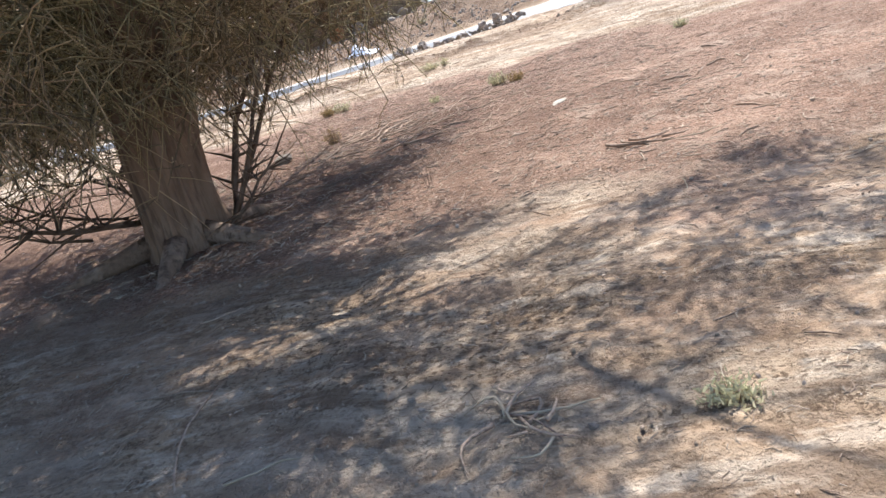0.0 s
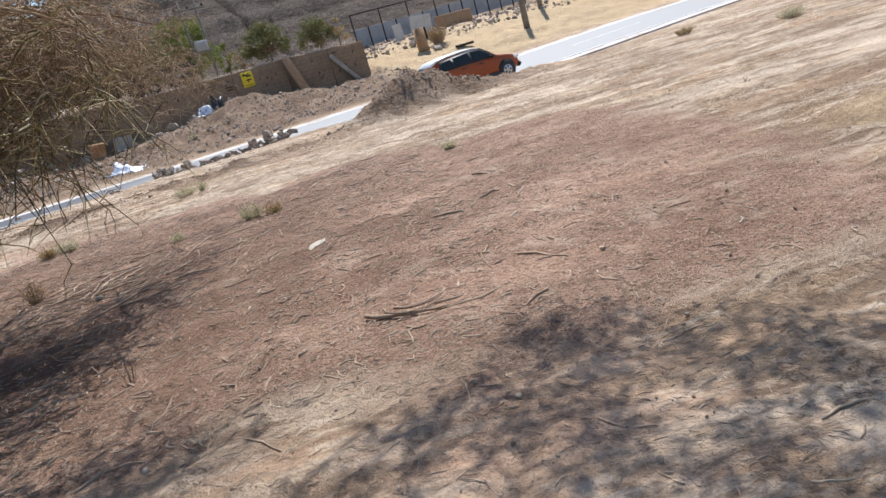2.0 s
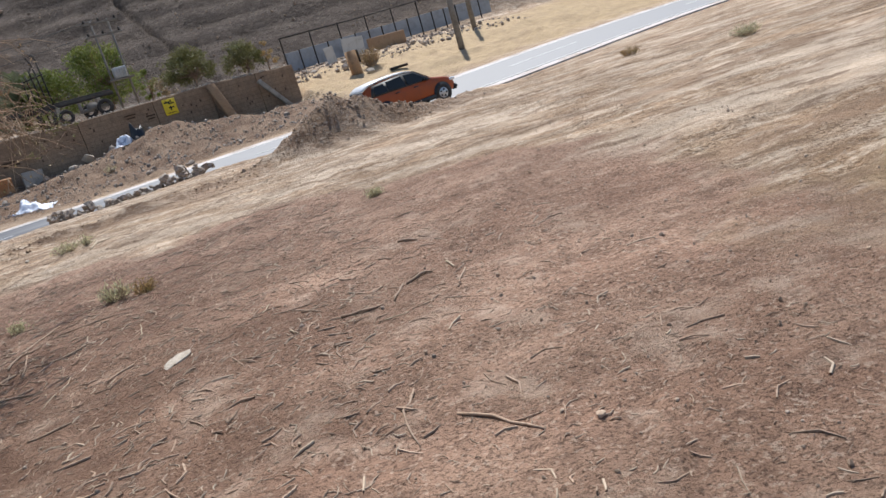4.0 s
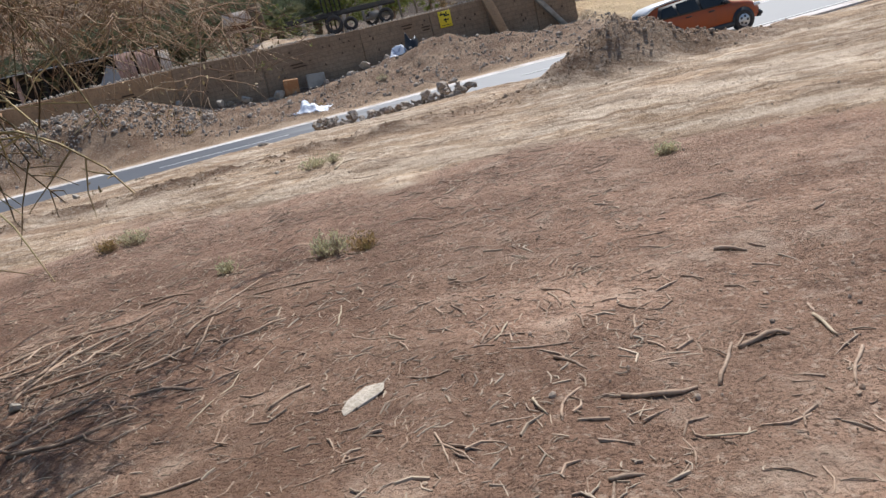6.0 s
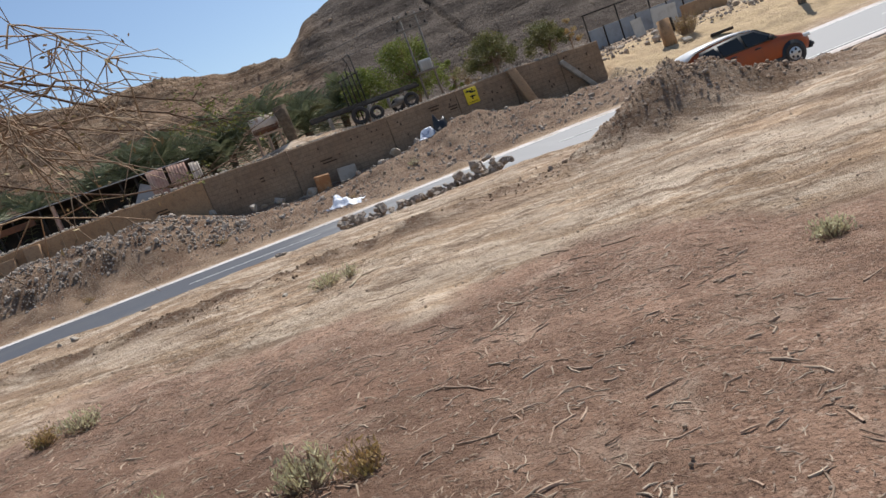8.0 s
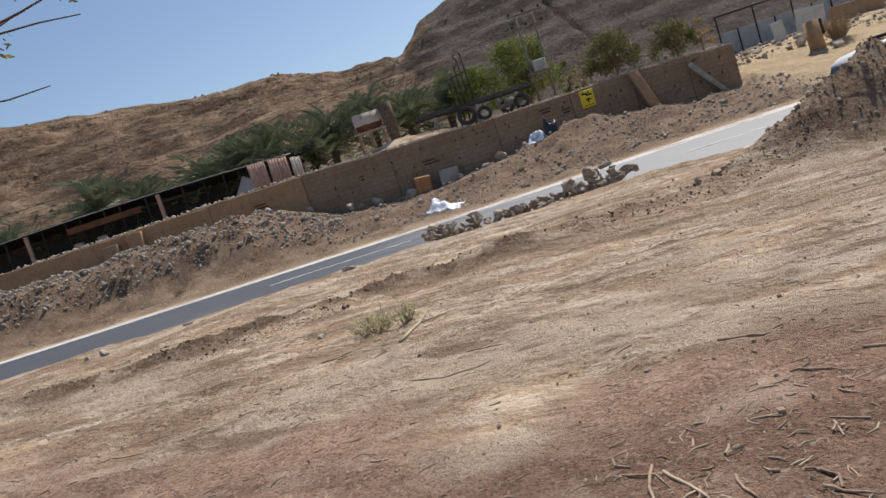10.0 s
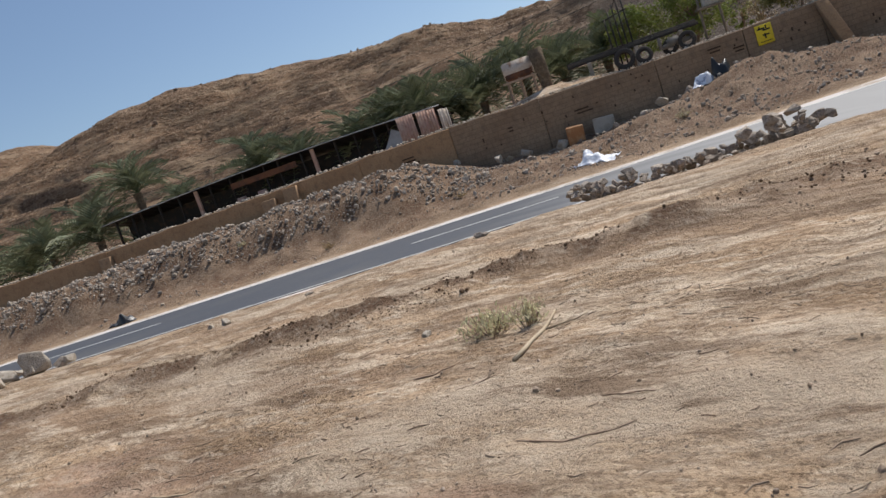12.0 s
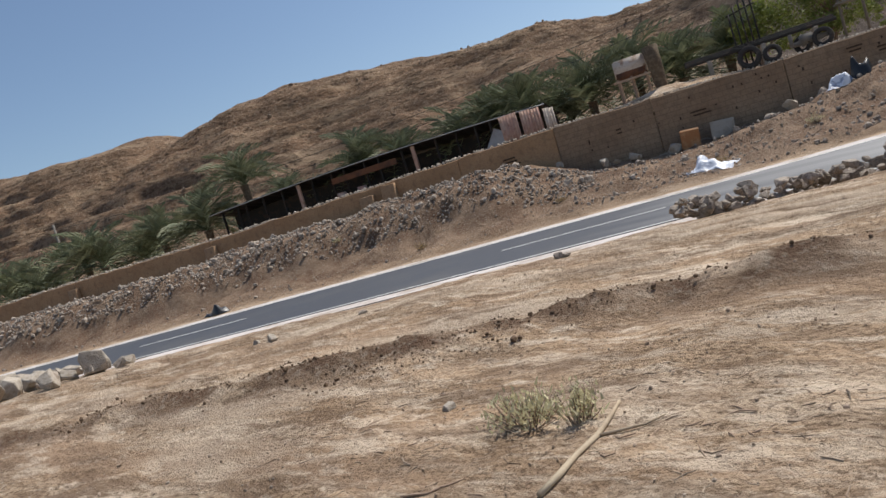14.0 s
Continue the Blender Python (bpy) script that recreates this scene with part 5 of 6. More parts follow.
# ---- the parked car ----
def build_car():
    car = thing("car", "burnt orange crossover car with white roof parked on the road", "car")
    # station along the car, half width, sill, belt, top half width, top
    st = [(-2.12, 0.70, 0.42, 0.78, 0.62, 0.82), (-2.06, 0.80, 0.30, 0.95, 0.66, 1.12), (-1.85, 0.86, 0.26, 1.02, 0.66, 1.45), (-1.5, 0.875, 0.24, 1.02, 0.66, 1.56),
          (-0.9, 0.88, 0.23, 1.0, 0.65, 1.60), (-0.2, 0.88, 0.22, 0.98, 0.65, 1.60), (0.3, 0.88, 0.22, 0.97, 0.65, 1.53), (0.75, 0.88, 0.22, 0.96, 0.66, 1.28), (1.05, 0.875, 0.22, 0.95, 0.70, 1.05),
          (1.5, 0.86, 0.23, 0.90, 0.70, 0.98), (1.85, 0.82, 0.26, 0.80, 0.66, 0.90), (2.06, 0.72, 0.32, 0.66, 0.58, 0.74), (2.14, 0.60, 0.42, 0.55, 0.5, 0.60)]

    def section(x, w, sill, belt, tw, top):
        h = [(0, sill), (w * 0.86, sill), (w * 0.97, sill + 0.1), (w, sill + 0.3), (w * 0.985, belt - 0.1), (w * 0.96, belt), (tw + 0.06, belt + (top - belt) * 0.75), (tw - 0.02, top - 0.02), (tw * 0.6, top + 0.01), (0, top + 0.02)]
        return [(x, -y, z) for y, z in h] + [(x, y, z) for y, z in h[-2:0:-1]]

    bm = bmesh.new()
    rings = [[bm.verts.new(p) for p in section(*s)] for s in st]
    k = len(rings[0])
    for a1, b1 in zip(rings, rings[1:]):
        for j in range(k):
            bm.faces.new((a1[j], b1[j], b1[(j + 1) % k], a1[(j + 1) % k]))
    bm.faces.new(rings[0])
    bm.faces.new(rings[-1][::-1])
    bmesh.ops.recalc_face_normals(bm, faces=bm.faces[:])
    body = part("body", bm, M_CARPAINT, car)
    sd = body.modifiers.new("smooth", "SUBSURF")
    sd.levels = sd.render_levels = 1

    def sheet(name, pts, material, parent, label="", thick=0.02, way=(0, -1, 0)):
        b2 = bmesh.new()
        w = Vector(way)
        lo = [b2.verts.new(Vector(p)) for p in pts]
        hi = [b2.verts.new(Vector(p) + w * thick) for p in pts]
        b2.faces.new(lo[::-1])
        b2.faces.new(hi)
        for i in range(len(pts)):
            j = (i + 1) % len(pts)
            b2.faces.new((lo[i], lo[j], hi[j], hi[i]))
        bmesh.ops.recalc_face_normals(b2, faces=b2.faces[:])
        return part(name, b2, material, parent, label, False)

    for sg in (-1, 1):
        w = (0, sg, 0.25)
        y0, y1 = 0.815 * sg, 0.69 * sg
        part("black_pillars", strip([(-1.8, y0, 1.03), (-1.6, y1, 1.45), (-0.2, y1, 1.53), (0.35, y1, 1.46), (0.98, y0, 1.0)], w, 0.028), M_CARTRIM, car, "gloss black window surround")
        sheet("side_window", [(-1.62, y0, 1.08), (-1.5, y1 * 1.015, 1.38), (-1.12, y1 * 1.015, 1.42), (-1.02, y0, 1.07)], M_GLASS, car, "tinted side window", 0.04, w)
        sheet("side_window", [(-0.94, y0, 1.07), (-1.0, y1 * 1.015, 1.43), (-0.28, y1 * 1.015, 1.46), (-0.2, y0, 1.05)], M_GLASS, car, "tinted side window", 0.04, w)
        sheet("side_window", [(-0.1, y0, 1.05), (-0.16, y1 * 1.015, 1.46), (0.3, y1 * 1.015, 1.42), (0.82, y0, 1.03)], M_GLASS, car, "tinted side window", 0.04, w)
        part("sill_cladding", bevel_box((-1.0, min(0.84 * sg, 0.9 * sg), 0.2), (1.0, max(0.84 * sg, 0.9 * sg), 0.38), 0.03), M_CARTRIM, car)
        for x in (-1.3, 1.32):
            arch = tube(Acc(), [(x, 0.78 * sg, 0.36), (x, 0.888 * sg, 0.36)], [0.41, 0.41], 24)
            part("wheel_arch", arch, M_CARTRIM, car, "black wheel arch")
            wheel = part("wheel", tube(Acc(), [(x, 0.7 * sg, 0.33), (x, 0.72 * sg, 0.33), (x, 0.90 * sg, 0.33), (x, 0.915 * sg, 0.33)], [0.3, 0.335, 0.335, 0.31], 26), M_TYRE, car, "black tyre")
            part("rim", tube(Acc(), [(x, 0.9 * sg, 0.33), (x, 0.922 * sg, 0.33)], [0.225, 0.2], 20), M_RIM, wheel, "silver alloy rim")
            for q in range(5):
                th = q * 1.2566
                part("spoke_gap", tube(Acc(), [(x + 0.13 * math.cos(th), 0.915 * sg, 0.33 + 0.13 * math.sin(th)), (x + 0.13 * math.cos(th), 0.926 * sg, 0.33 + 0.13 * math.sin(th))], 0.045, 8), M_CARTRIM, wheel)
        part("door_handle", bevel_box((-0.75, 0.875 * sg - 0.02, 0.9), (-0.55, 0.875 * sg + 0.02, 0.94), 0.008), M_CARTRIM, car)
        part("door_handle", bevel_box((0.1, 0.875 * sg - 0.02, 0.88), (0.3, 0.875 * sg + 0.02, 0.92), 0.008), M_CARTRIM, car)
        part("mirror", bevel_box((0.62, min(0.86 * sg, 1.04 * sg), 1.0), (0.78, max(0.86 * sg, 1.04 * sg), 1.15), 0.04, 2), M_CARTRIM, car)
        part("tail_lamp", bevel_box((-2.1, min(0.45 * sg, 0.83 * sg), 0.88), (-1.86, max(0.45 * sg, 0.83 * sg), 1.0), 0.02), M_LAMPRED, car, "red tail lamp")
        part("headlamp", bevel_box((1.8, min(0.45 * sg, 0.79 * sg), 0.68), (2.08, max(0.45 * sg, 0.79 * sg), 0.8), 0.03), M_LAMPWHITE, car, "clear headlamp")
    bm = bmesh.new()
    rows = []
    for x, w, z in ((-1.98, 0.6, 1.40), (-1.7, 0.64, 1.545), (-1.2, 0.645, 1.605), (-0.5, 0.64, 1.625), (0.0, 0.63, 1.605), (0.3, 0.62, 1.555)):
        rows.append([bm.verts.new((x, y * w, z + dz - 0.02 * abs(y))) for y, dz in ((-1, 0.0), (-0.5, 0.012), (0, 0.016), (0.5, 0.012), (1, 0.0), (1, -0.05), (-1, -0.05))])
    for a1, b1 in zip(rows, rows[1:]):
        for j in range(7):
            bm.faces.new((a1[j], b1[j], b1[(j + 1) % 7], a1[(j + 1) % 7]))
    bm.faces.new(rows[0])
    bm.faces.new(rows[-1][::-1])
    bmesh.ops.recalc_face_normals(bm, faces=bm.faces[:])
    part("roof", bm, M_CARROOF, car, "white roof panel")
    sheet("rear_window", [(-2.075, -0.58, 1.06), (-1.93, -0.55, 1.38), (-1.93, 0.55, 1.38), (-2.075, 0.58, 1.06)], M_GLASS, car, "tinted rear window", 0.03, (-1, 0, 0.3))
    sheet("windscreen", [(0.42, -0.58, 1.47), (0.98, -0.66, 1.08), (0.98, 0.66, 1.08), (0.42, 0.58, 1.47)], M_GLASS, car, "tinted windscreen", 0.03, (0.6, 0, 0.8))
    part("rear_bumper", bevel_box((-2.19, -0.78, 0.36), (-1.95, 0.78, 0.62), 0.06, 2), M_CARTRIM, car)
    part("number_plate", bevel_box((-2.205, -0.26, 0.66), (-2.12, 0.26, 0.78), 0.01), M_CARROOF, car, "pale number plate")
    part("tailgate_panel", bevel_box((-2.15, -0.66, 0.63), (-2.06, 0.66, 0.86), 0.03), M_CARROOF, car, "pale tailgate panel")
    part("front_bumper", bevel_box((1.95, -0.76, 0.3), (2.17, 0.76, 0.52), 0.06, 2), M_CARTRIM, car)
    return car


def strip(pts, way, thick):
    """A thick flat band along a window line."""
    bm = bmesh.new()
    w = Vector(way)
    lo = [bm.verts.new(Vector(p)) for p in pts]
    hi = [bm.verts.new(Vector(p) + w * thick) for p in pts]
    bm.faces.new(lo[::-1])
    bm.faces.new(hi)
    for i in range(len(pts)):
        j = (i + 1) % len(pts)
        bm.faces.new((lo[i], lo[j], hi[j], hi[i]))
    bmesh.ops.recalc_face_normals(bm, faces=bm.faces[:])
    return bm


car = build_car()
cs, cq = sq(6.3, 31.3)
car.matrix_world = pose(6.3, 31.3, float(road_z(cs, cq)) + 0.004, 0, -1.5, math.degrees(RA) - 2) @ Matrix.Scale(0.95, 4)

# ---- the old tree ----
TX, TY = -2.0, 5.05
tree = thing("old_thorn_tree", "old thorn tree with furrowed trunk and drooping olive twigs", "tree", at=pose(TX, TY, land1(TX, TY)))
a = Acc()
k = 40
rows, sides = [], 128
for i in range(k):
    t = i / (k - 1)
    z = -0.15 + 2.05 * t
    rad = 0.245 + 0.13 * math.exp(-t * 7) + 0.05 * t
    cx, cy = 0.10 * t + 0.16 * t * t, 0.05 * t
    ring = []
    for j in range(sides):
        th = 2 * math.pi * j / sides
        fl = 1 + 0.10 * math.sin(3 * th + 2 * t) + 0.07 * math.sin(7 * th + 5 * t) + 0.16 * noise.noise((math.cos(th) * 3.2, math.sin(th) * 3.2, z * 1.1)) + 0.13 * abs(noise.noise((math.cos(th) * 7.5 + 3, math.sin(th) * 7.5, z * 0.9))) - 0.11 * max(0, noise.noise((math.cos(th + 0.25 * z) * 13, math.sin(th + 0.25 * z) * 13, z * 1.3)))
        fl -= 0.10 * (1 - abs(math.sin(4.5 * th + 0.9 * math.sin(1.7 * z + 1) + 0.6 * noise.noise((th, z, 2.0))))) ** 3
        fl += 0.25 * math.exp(-t * 9) * max(0, math.sin(2.5 * th + 0.6))
        ring.append((cx + math.cos(th) * rad * fl, cy + math.sin(th) * rad * fl * 0.92, z))
    rows += ring
f = [(i * sides + j, i * sides + (j + 1) % sides, (i + 1) * sides + (j + 1) % sides, (i + 1) * sides + j) for i in range(k - 1) for j in range(sides)]
f.append(tuple((k - 1) * sides + j for j in range(sides)))
a.add(rows, f)
part("trunk", a, M_TRUNKBARK, tree, "thick brown furrowed trunk")

PATH_LINE = np.array([(1.2, -0.5), (1.15, 0.3), (1.4, 1.6), (1.8, 3.2), (1.84, 4.1), (1.65, 5.6), (1.3, 7.4), (1.05, 8.7), (0.9, 9.8), (0.3, 11.7), (0.1, 12.4)])


def path_gap(p):
    """How far points lie from the trodden line, in plan."""
    best = np.full(len(p), 9.0)
    for q0, q1 in zip(PATH_LINE, PATH_LINE[1:]):
        d = q1 - q0
        t = np.clip(((p[:, :2] - q0) @ d) / (d @ d), 0, 1)[:, None]
        best = np.minimum(best, np.linalg.norm(p[:, :2] - q0 - t * d, axis=1))
    return best


def clear_of_path(p):
    w = p + [TX, TY, 0]
    if ((path_gap(w) < 0.8) & (w[:, 2] < 2.6)).any():
        return False
    # the walker's side is kept free of low twigs
    edge = np.interp(w[:, 1], [0, 3.6, 4.4, 5.5, 6.5, 9.2, 9.8, 12.5], [-1.6, -1.3, -0.85, -0.35, 0.2, 0.3, -0.55, -0.75])
    return not ((w[:, 0] > edge) & (w[:, 2] < 2.4)).any()


def thin_here(p):
    """Twigs are sparse where the crown lets the sun down to the field beyond and beside the trunk."""
    w = p + [TX, TY, 0]
    gx_, gy_ = w[:, 0] - 0.142 * w[:, 2], w[:, 1] - 0.661 * w[:, 2]
    far = (gx_ > 0.1 + 0.25 * np.sin(gy_ * 3)) & (gy_ > 4.25 + 0.25 * np.sin(gx_ * 4)) & (gx_ < 5)
    near = (gx_ > 1.3) & (gy_ < 2.1 + 0.15 * np.sin(gx_ * 6))
    lane = np.abs(gy_ - 3.35 - 0.62 * gx_) < 0.22 * (np.abs(gx_ - 0.1) < 0.9)
    return far | near | lane


r = np.random.default_rng(2024)
limbs = []
wood = Acc()
az = [84, 120, 58, 40, 18, -8, -32, -58, -85, -115, -145, 178, 150, 57, 105]
reach = [5.0, 4.6, 2.0, 1.8, 3.6, 3.2, 2.6, 2.2, 2.0, 2.0, 2.4, 3.6, 4.4, 3.5, 3.2]
rise = [0.95, 1.7, 1.9, 2.2, 2.3, 2.3, 2.3, 2.2, 2.2, 2.2, 2.0, 1.8, 1.6, 0.25, 0.5]
for i, (A, R, h) in enumerate(zip(az, reach, rise)):
    A = radians(A + r.uniform(-6, 6))
    t = np.linspace(0, 1, 9)
    wob = np.cumsum(r.normal(size=(9, 3)) * 0.07, axis=0)
    p = np.stack([0.22 + np.cos(A) * R * t, 0.05 + np.sin(A) * R * t, 1.75 + h * np.sin(t * 2.05) * 1.05 - 0.35 * t ** 3], -1) + wob * t[:, None] ** 0.5
    acc = Acc()
    tube(acc, p, np.array([0.10, 0.066, 0.048, 0.038, 0.03, 0.024, 0.018, 0.013, 0.008]) * (0.75 if i > 12 else 1), 8)
    part("limb", acc, M_BARK, tree)
    limbs.append(p)
    for j in range(7):
        u = r.uniform(0.3, 1.0)
        b0 = np.array([np.interp(u, t, p[:, c]) for c in range(3)])
        a2 = A + r.uniform(-1.2, 1.2)
        L = r.uniform(0.7, 1.5)
        q = np.stack([b0 + np.array([math.cos(a2) * L * s1, math.sin(a2) * L * s1, L * (0.35 * s1 - 0.55 * s1 * s1) + r.normal() * 0.02]) for s1 in np.linspace(0, 1, 6)])
        if clear_of_path(q):
            tube(wood, q, np.array([0.024, 0.02, 0.016, 0.012, 0.009, 0.005]), 5)
            limbs.append(q)
part("branches", wood, M_BRANCH, tree, "thin crooked brown branches")


def spray_set(n, seed, pick, down, length, side_n, thick=1.0):
    """Hanging twigs with short side twigs, started on the limbs."""
    r = np.random.default_rng(seed)
    s1 = np.linspace(0, 1, 6)
    main, sides, lv = [], [], []
    for _ in range(n * 4):
        if len(main) >= n:
            break
        p = pick(r)
        A = r.uniform(0, 6.28)
        L = length * r.uniform(0.55, 1.25)
        out = r.uniform(0.25, 0.8)
        q = p + L * np.stack([math.cos(A) * out * s1, math.sin(A) * out * s1, 0.18 * s1 - down * s1 * s1], -1)
        q += np.cumsum(r.normal(size=q.shape) * 0.02, axis=0)
        if q[:, 2].min() < 0.25 or not clear_of_path(q):
            continue
        if q[:, 2].max() > 2.3 and thin_here(q).any() and r.random() < 0.9:
            continue
        main.append(q)
        u = r.uniform(0.15, 1.0, side_n) * 5
        k = np.minimum(u.astype(int), 4)
        c = q[k] + (q[k + 1] - q[k]) * (u - k)[:, None]
        d = r.normal(size=(side_n, 3)) * [1, 1, 0.6] + [0, 0, -0.5]
        d /= np.linalg.norm(d, axis=1, keepdims=True)
        l2 = r.uniform(0.12, 0.38, (side_n, 1))
        e = c + d * l2 - [0, 0, 0.12] * l2
        sides.append(np.stack([c, c + d * l2 * 0.55 + r.normal(size=(side_n, 3)) * 0.012, e], 1))
        lv += [e, c + d * l2 * 0.5]
    tw = Acc()
    tubes(tw, np.array(main), np.linspace(0.0055, 0.0028, 6) * thick)
    tubes(tw, np.concatenate(sides), np.array([0.0034, 0.0026, 0.0014]) * thick)
    return tw, np.concatenate(lv)


def from_limbs(r):
    p = limbs[int(r.integers(len(limbs)))]
    u = r.uniform(0.18, 1.0) * (len(p) - 1)
    i = min(int(u), len(p) - 2)
    return p[i] + (p[i + 1] - p[i]) * (u - i) + r.normal(size=3) * 0.08


def skirt(r):
    A, R = r.uniform(0, 6.28), 0.3 + 2.4 * r.random() ** 0.8
    return np.array([0.1 + math.cos(A) * R, math.sin(A) * R, r.uniform(1.15, 2.3)])


def north_edge(r):
    t = r.random()
    return np.array([0.7 + 1.35 * t + r.normal() * 0.3, 0.9 + 2.7 * t + r.normal() * 0.3, 1.86 - 0.14 * t + r.normal() * 0.2])


def east_roof(r):
    return np.array([r.uniform(1.6, 5.3), r.uniform(-0.5, 1.5), r.uniform(2.95, 3.9)])


def south_crown(r):
    return np.array([r.uniform(-1.6, 2.5), r.uniform(-1.5, 0.9), r.uniform(2.7, 3.8)])


tw, lv1 = spray_set(1900, 11, from_limbs, 0.55, 0.9, 7)
part("twig_mass", tw, M_BRANCH, tree, "hanging grey-brown twigs")
tw, lv2 = spray_set(1350, 12, skirt, 0.66, 1.05, 8, 1.3)
part("low_sprays", tw, M_OLIVE, tree, "drooping olive sprays round the trunk")
tw, lv3 = spray_set(300, 13, north_edge, 0.32, 0.85, 8, 0.72)
# the crown's last twigs reach out low over the field
tip_wood, lv4 = Acc(), []
base = np.array([TX, TY, 0.0])
for root_, mid, end, rad in (((-1.1, 9.2, 2.15), (-0.36, 9.68, 1.62), (-0.04, 10.0, 1.47), 0.008), ((-1.1, 9.2, 2.15), (-0.34, 9.7, 1.68), (-0.1, 9.97, 1.57), 0.007), ((-1.15, 9.1, 1.95), (-0.4, 9.66, 1.54), (-0.14, 9.93, 1.46), 0.006), ((-1.2, 9.0, 1.85), (-0.5, 9.62, 1.28), (-0.05, 10.04, 1.36), 0.006)):
    t = np.linspace(0, 1, 9)[:, None]
    p = np.array(root_) * (1 - t) ** 2 + 2 * (np.array(mid) * 2 - np.array(root_) * 0.5 - np.array(end) * 0.5) * t * (1 - t) + np.array(end) * t ** 2 - base
    p[1:-1] += r.normal(size=(7, 3)) * 0.008
    tube(tip_wood, p, np.linspace(rad, 0.0018, 9), 5)
    for k in range(12):
        c = p[5 + k % 4]
        e = c + (p[-1] - p[4]) * r.uniform(0.15, 0.4) + r.normal(size=3) * 0.035
        tube(tip_wood, bent(c, e, r.uniform(-0.2, 0.2), 4, 700 + k), np.linspace(0.0024, 0.001, 4), 4, False)
        if end[2] > 1.45 or k % 4 == 0:
            lv4 += [e, (c + e) / 2]
lv4 = np.array(lv4)
part("tip_branches", tip_wood, M_DARKBARK, tree, "dark outer twig tips")
part("outer_sprays", tw, M_BRANCH, tree, "bare outer twigs of the crown")
top = lv1[(lv1[:, 2] > 2.2) & ~((lv1[:, 0] > 3.9) & (lv1[:, 1] < -0.3))]
tw, lv5 = spray_set(400, 15, east_roof, 0.3, 0.7, 6)
tw3, lv6 = spray_set(820, 16, south_crown, 0.3, 0.75, 6)
part("crown_sprays", tw3, M_BRANCH, tree, "dense high twigs over the trunk")
part("roof_sprays", tw, M_BRANCH, tree, "high twigs of the spreading crown")
top = np.concatenate([top, lv5])
top = top[~thin_here(top) | (r.random(len(top)) < 0.08)]
gap = np.exp(-((top[:, 0] - 3.1) / 1.1) ** 2 - ((top[:, 1] - 0.9) / 0.9) ** 2)
top = top[r.random(len(top)) > 0.85 * gap]
lv = np.concatenate([lv3[::6], lv2[::14]])
tips = Acc()
leaf_cloud(tips, lv4, np.full(len(lv4), 0.022), 7, 0.009, r, 1.0)
part("tip_leaves", tips, M_GREENLEAF, tree, "small green leaves on the outer twigs")
leaf = Acc()
leaf_cloud(leaf, lv, np.full(len(lv), 0.045), 5, 0.012, r, 1.0)
leaf_cloud(leaf, top, np.full(len(top), 0.13), 2, 0.026, r, 1.0)
leaf_cloud(leaf, lv6, np.full(len(lv6), 0.12), 6, 0.036, r, 1.0)
part("leaves", leaf, M_OLIVE, tree, "sparse small olive leaves")
# low dark side stems and roots at the trunk's foot
STEMS = ((0.35, 0.1, 0.95, 0.35, 1.3, 0.024), (0.3, 0.3, 0.7, 0.75, 1.5, 0.034), (0.3, -0.05, 0.75, 0.2, 0.55, 0.02), (-0.25, -0.1, -1.3, -0.35, 0.62, 0.026), (-0.3, 0.1, -1.2, 0.5, 0.9, 0.018), (0.4, 0.45, 1.3, 0.9, 1.7, 0.024),
         (-0.3, 0.2, -1.0, 0.1, 0.85, 0.014), (-0.6, -0.2, -1.7, 0.2, 0.75, 0.013), (-0.3, 0.3, -0.9, 0.9, 0.7, 0.013), (-0.5, 0.1, -1.6, -0.2, 1.0, 0.013))
for i, (x0, y0, x1, y1, z1, rad) in enumerate(STEMS):
    acc = Acc()
    p = bent((x0, y0, 0.05 + 0.25 * (i > 2)), (x1, y1, z1), 0.25 * (-1) ** i, 7, 40 + i)
    p += np.cumsum(r.normal(size=p.shape) * 0.035, axis=0) * np.linspace(0, 1, 7)[:, None]
    tube(acc, p, np.linspace(rad, rad * 0.35, 7), 6)
    for j in range(16 if x1 > 0 else 34):
        u = p[1 + j % 6]
        e = u + r.normal(size=3) * [0.22, 0.22, 0.15] + [0, 0, 0.1]
        tube(acc, bent(u, e, 0.1, 4, 60 + j), np.linspace(rad * 0.4, 0.003, 4), 4, False)
    part("side_stem", acc, M_DARKBARK, tree, "dark crooked stem at the foot")
acc = Acc()
for ang, L in ((-20, 0.9), (60, 0.7), (200, 0.8), (-75, 0.75)):
    e = (math.cos(radians(ang)), math.sin(radians(ang)))
    p = np.array([(e[0] * (0.25 + L * t), e[1] * (0.25 + L * t), 0.10 * (1 - t) - 0.05 * t) for t in np.linspace(0, 1, 6)])
    tube(acc, p, np.linspace(0.10, 0.03, 6), 7)
part("root", acc, M_BARK, tree, "surface roots")

# ---- shrubs of the field ----
shrub(-1.67, 14.02, 0.44, 0.17, 60, M_SHRUB, "grey-green shrub beside a bleached stick", 1)
shrub(-1.41, 14.02, 0.28, 0.18, 42, M_SHRUB, "grey-green shrub beside a bleached stick", 2)
shrub(-2.6, 11.1, 0.36, 0.17, 60, M_SHRUB, "low yellow-green shrub on pale soil", 3)
shrub(0.08, 9.12, 0.29, 0.17, 72, M_SHRUB, "dry grey-green tuft among reddish litter", 4)
shrub(0.3, 9.15, 0.23, 0.15, 54, M_DRYSHRUB, "straw-orange dry tuft among reddish litter", 5)
shrub(-0.76, 9.3, 0.18, 0.11, 42, M_SHRUB, "small olive tuft among reddish litter", 6)
shrub(-1.78, 8.15, 0.23, 0.24, 54, M_DRYSHRUB, "reddish dry upright tuft in the tree's shade", 7, 0.3)
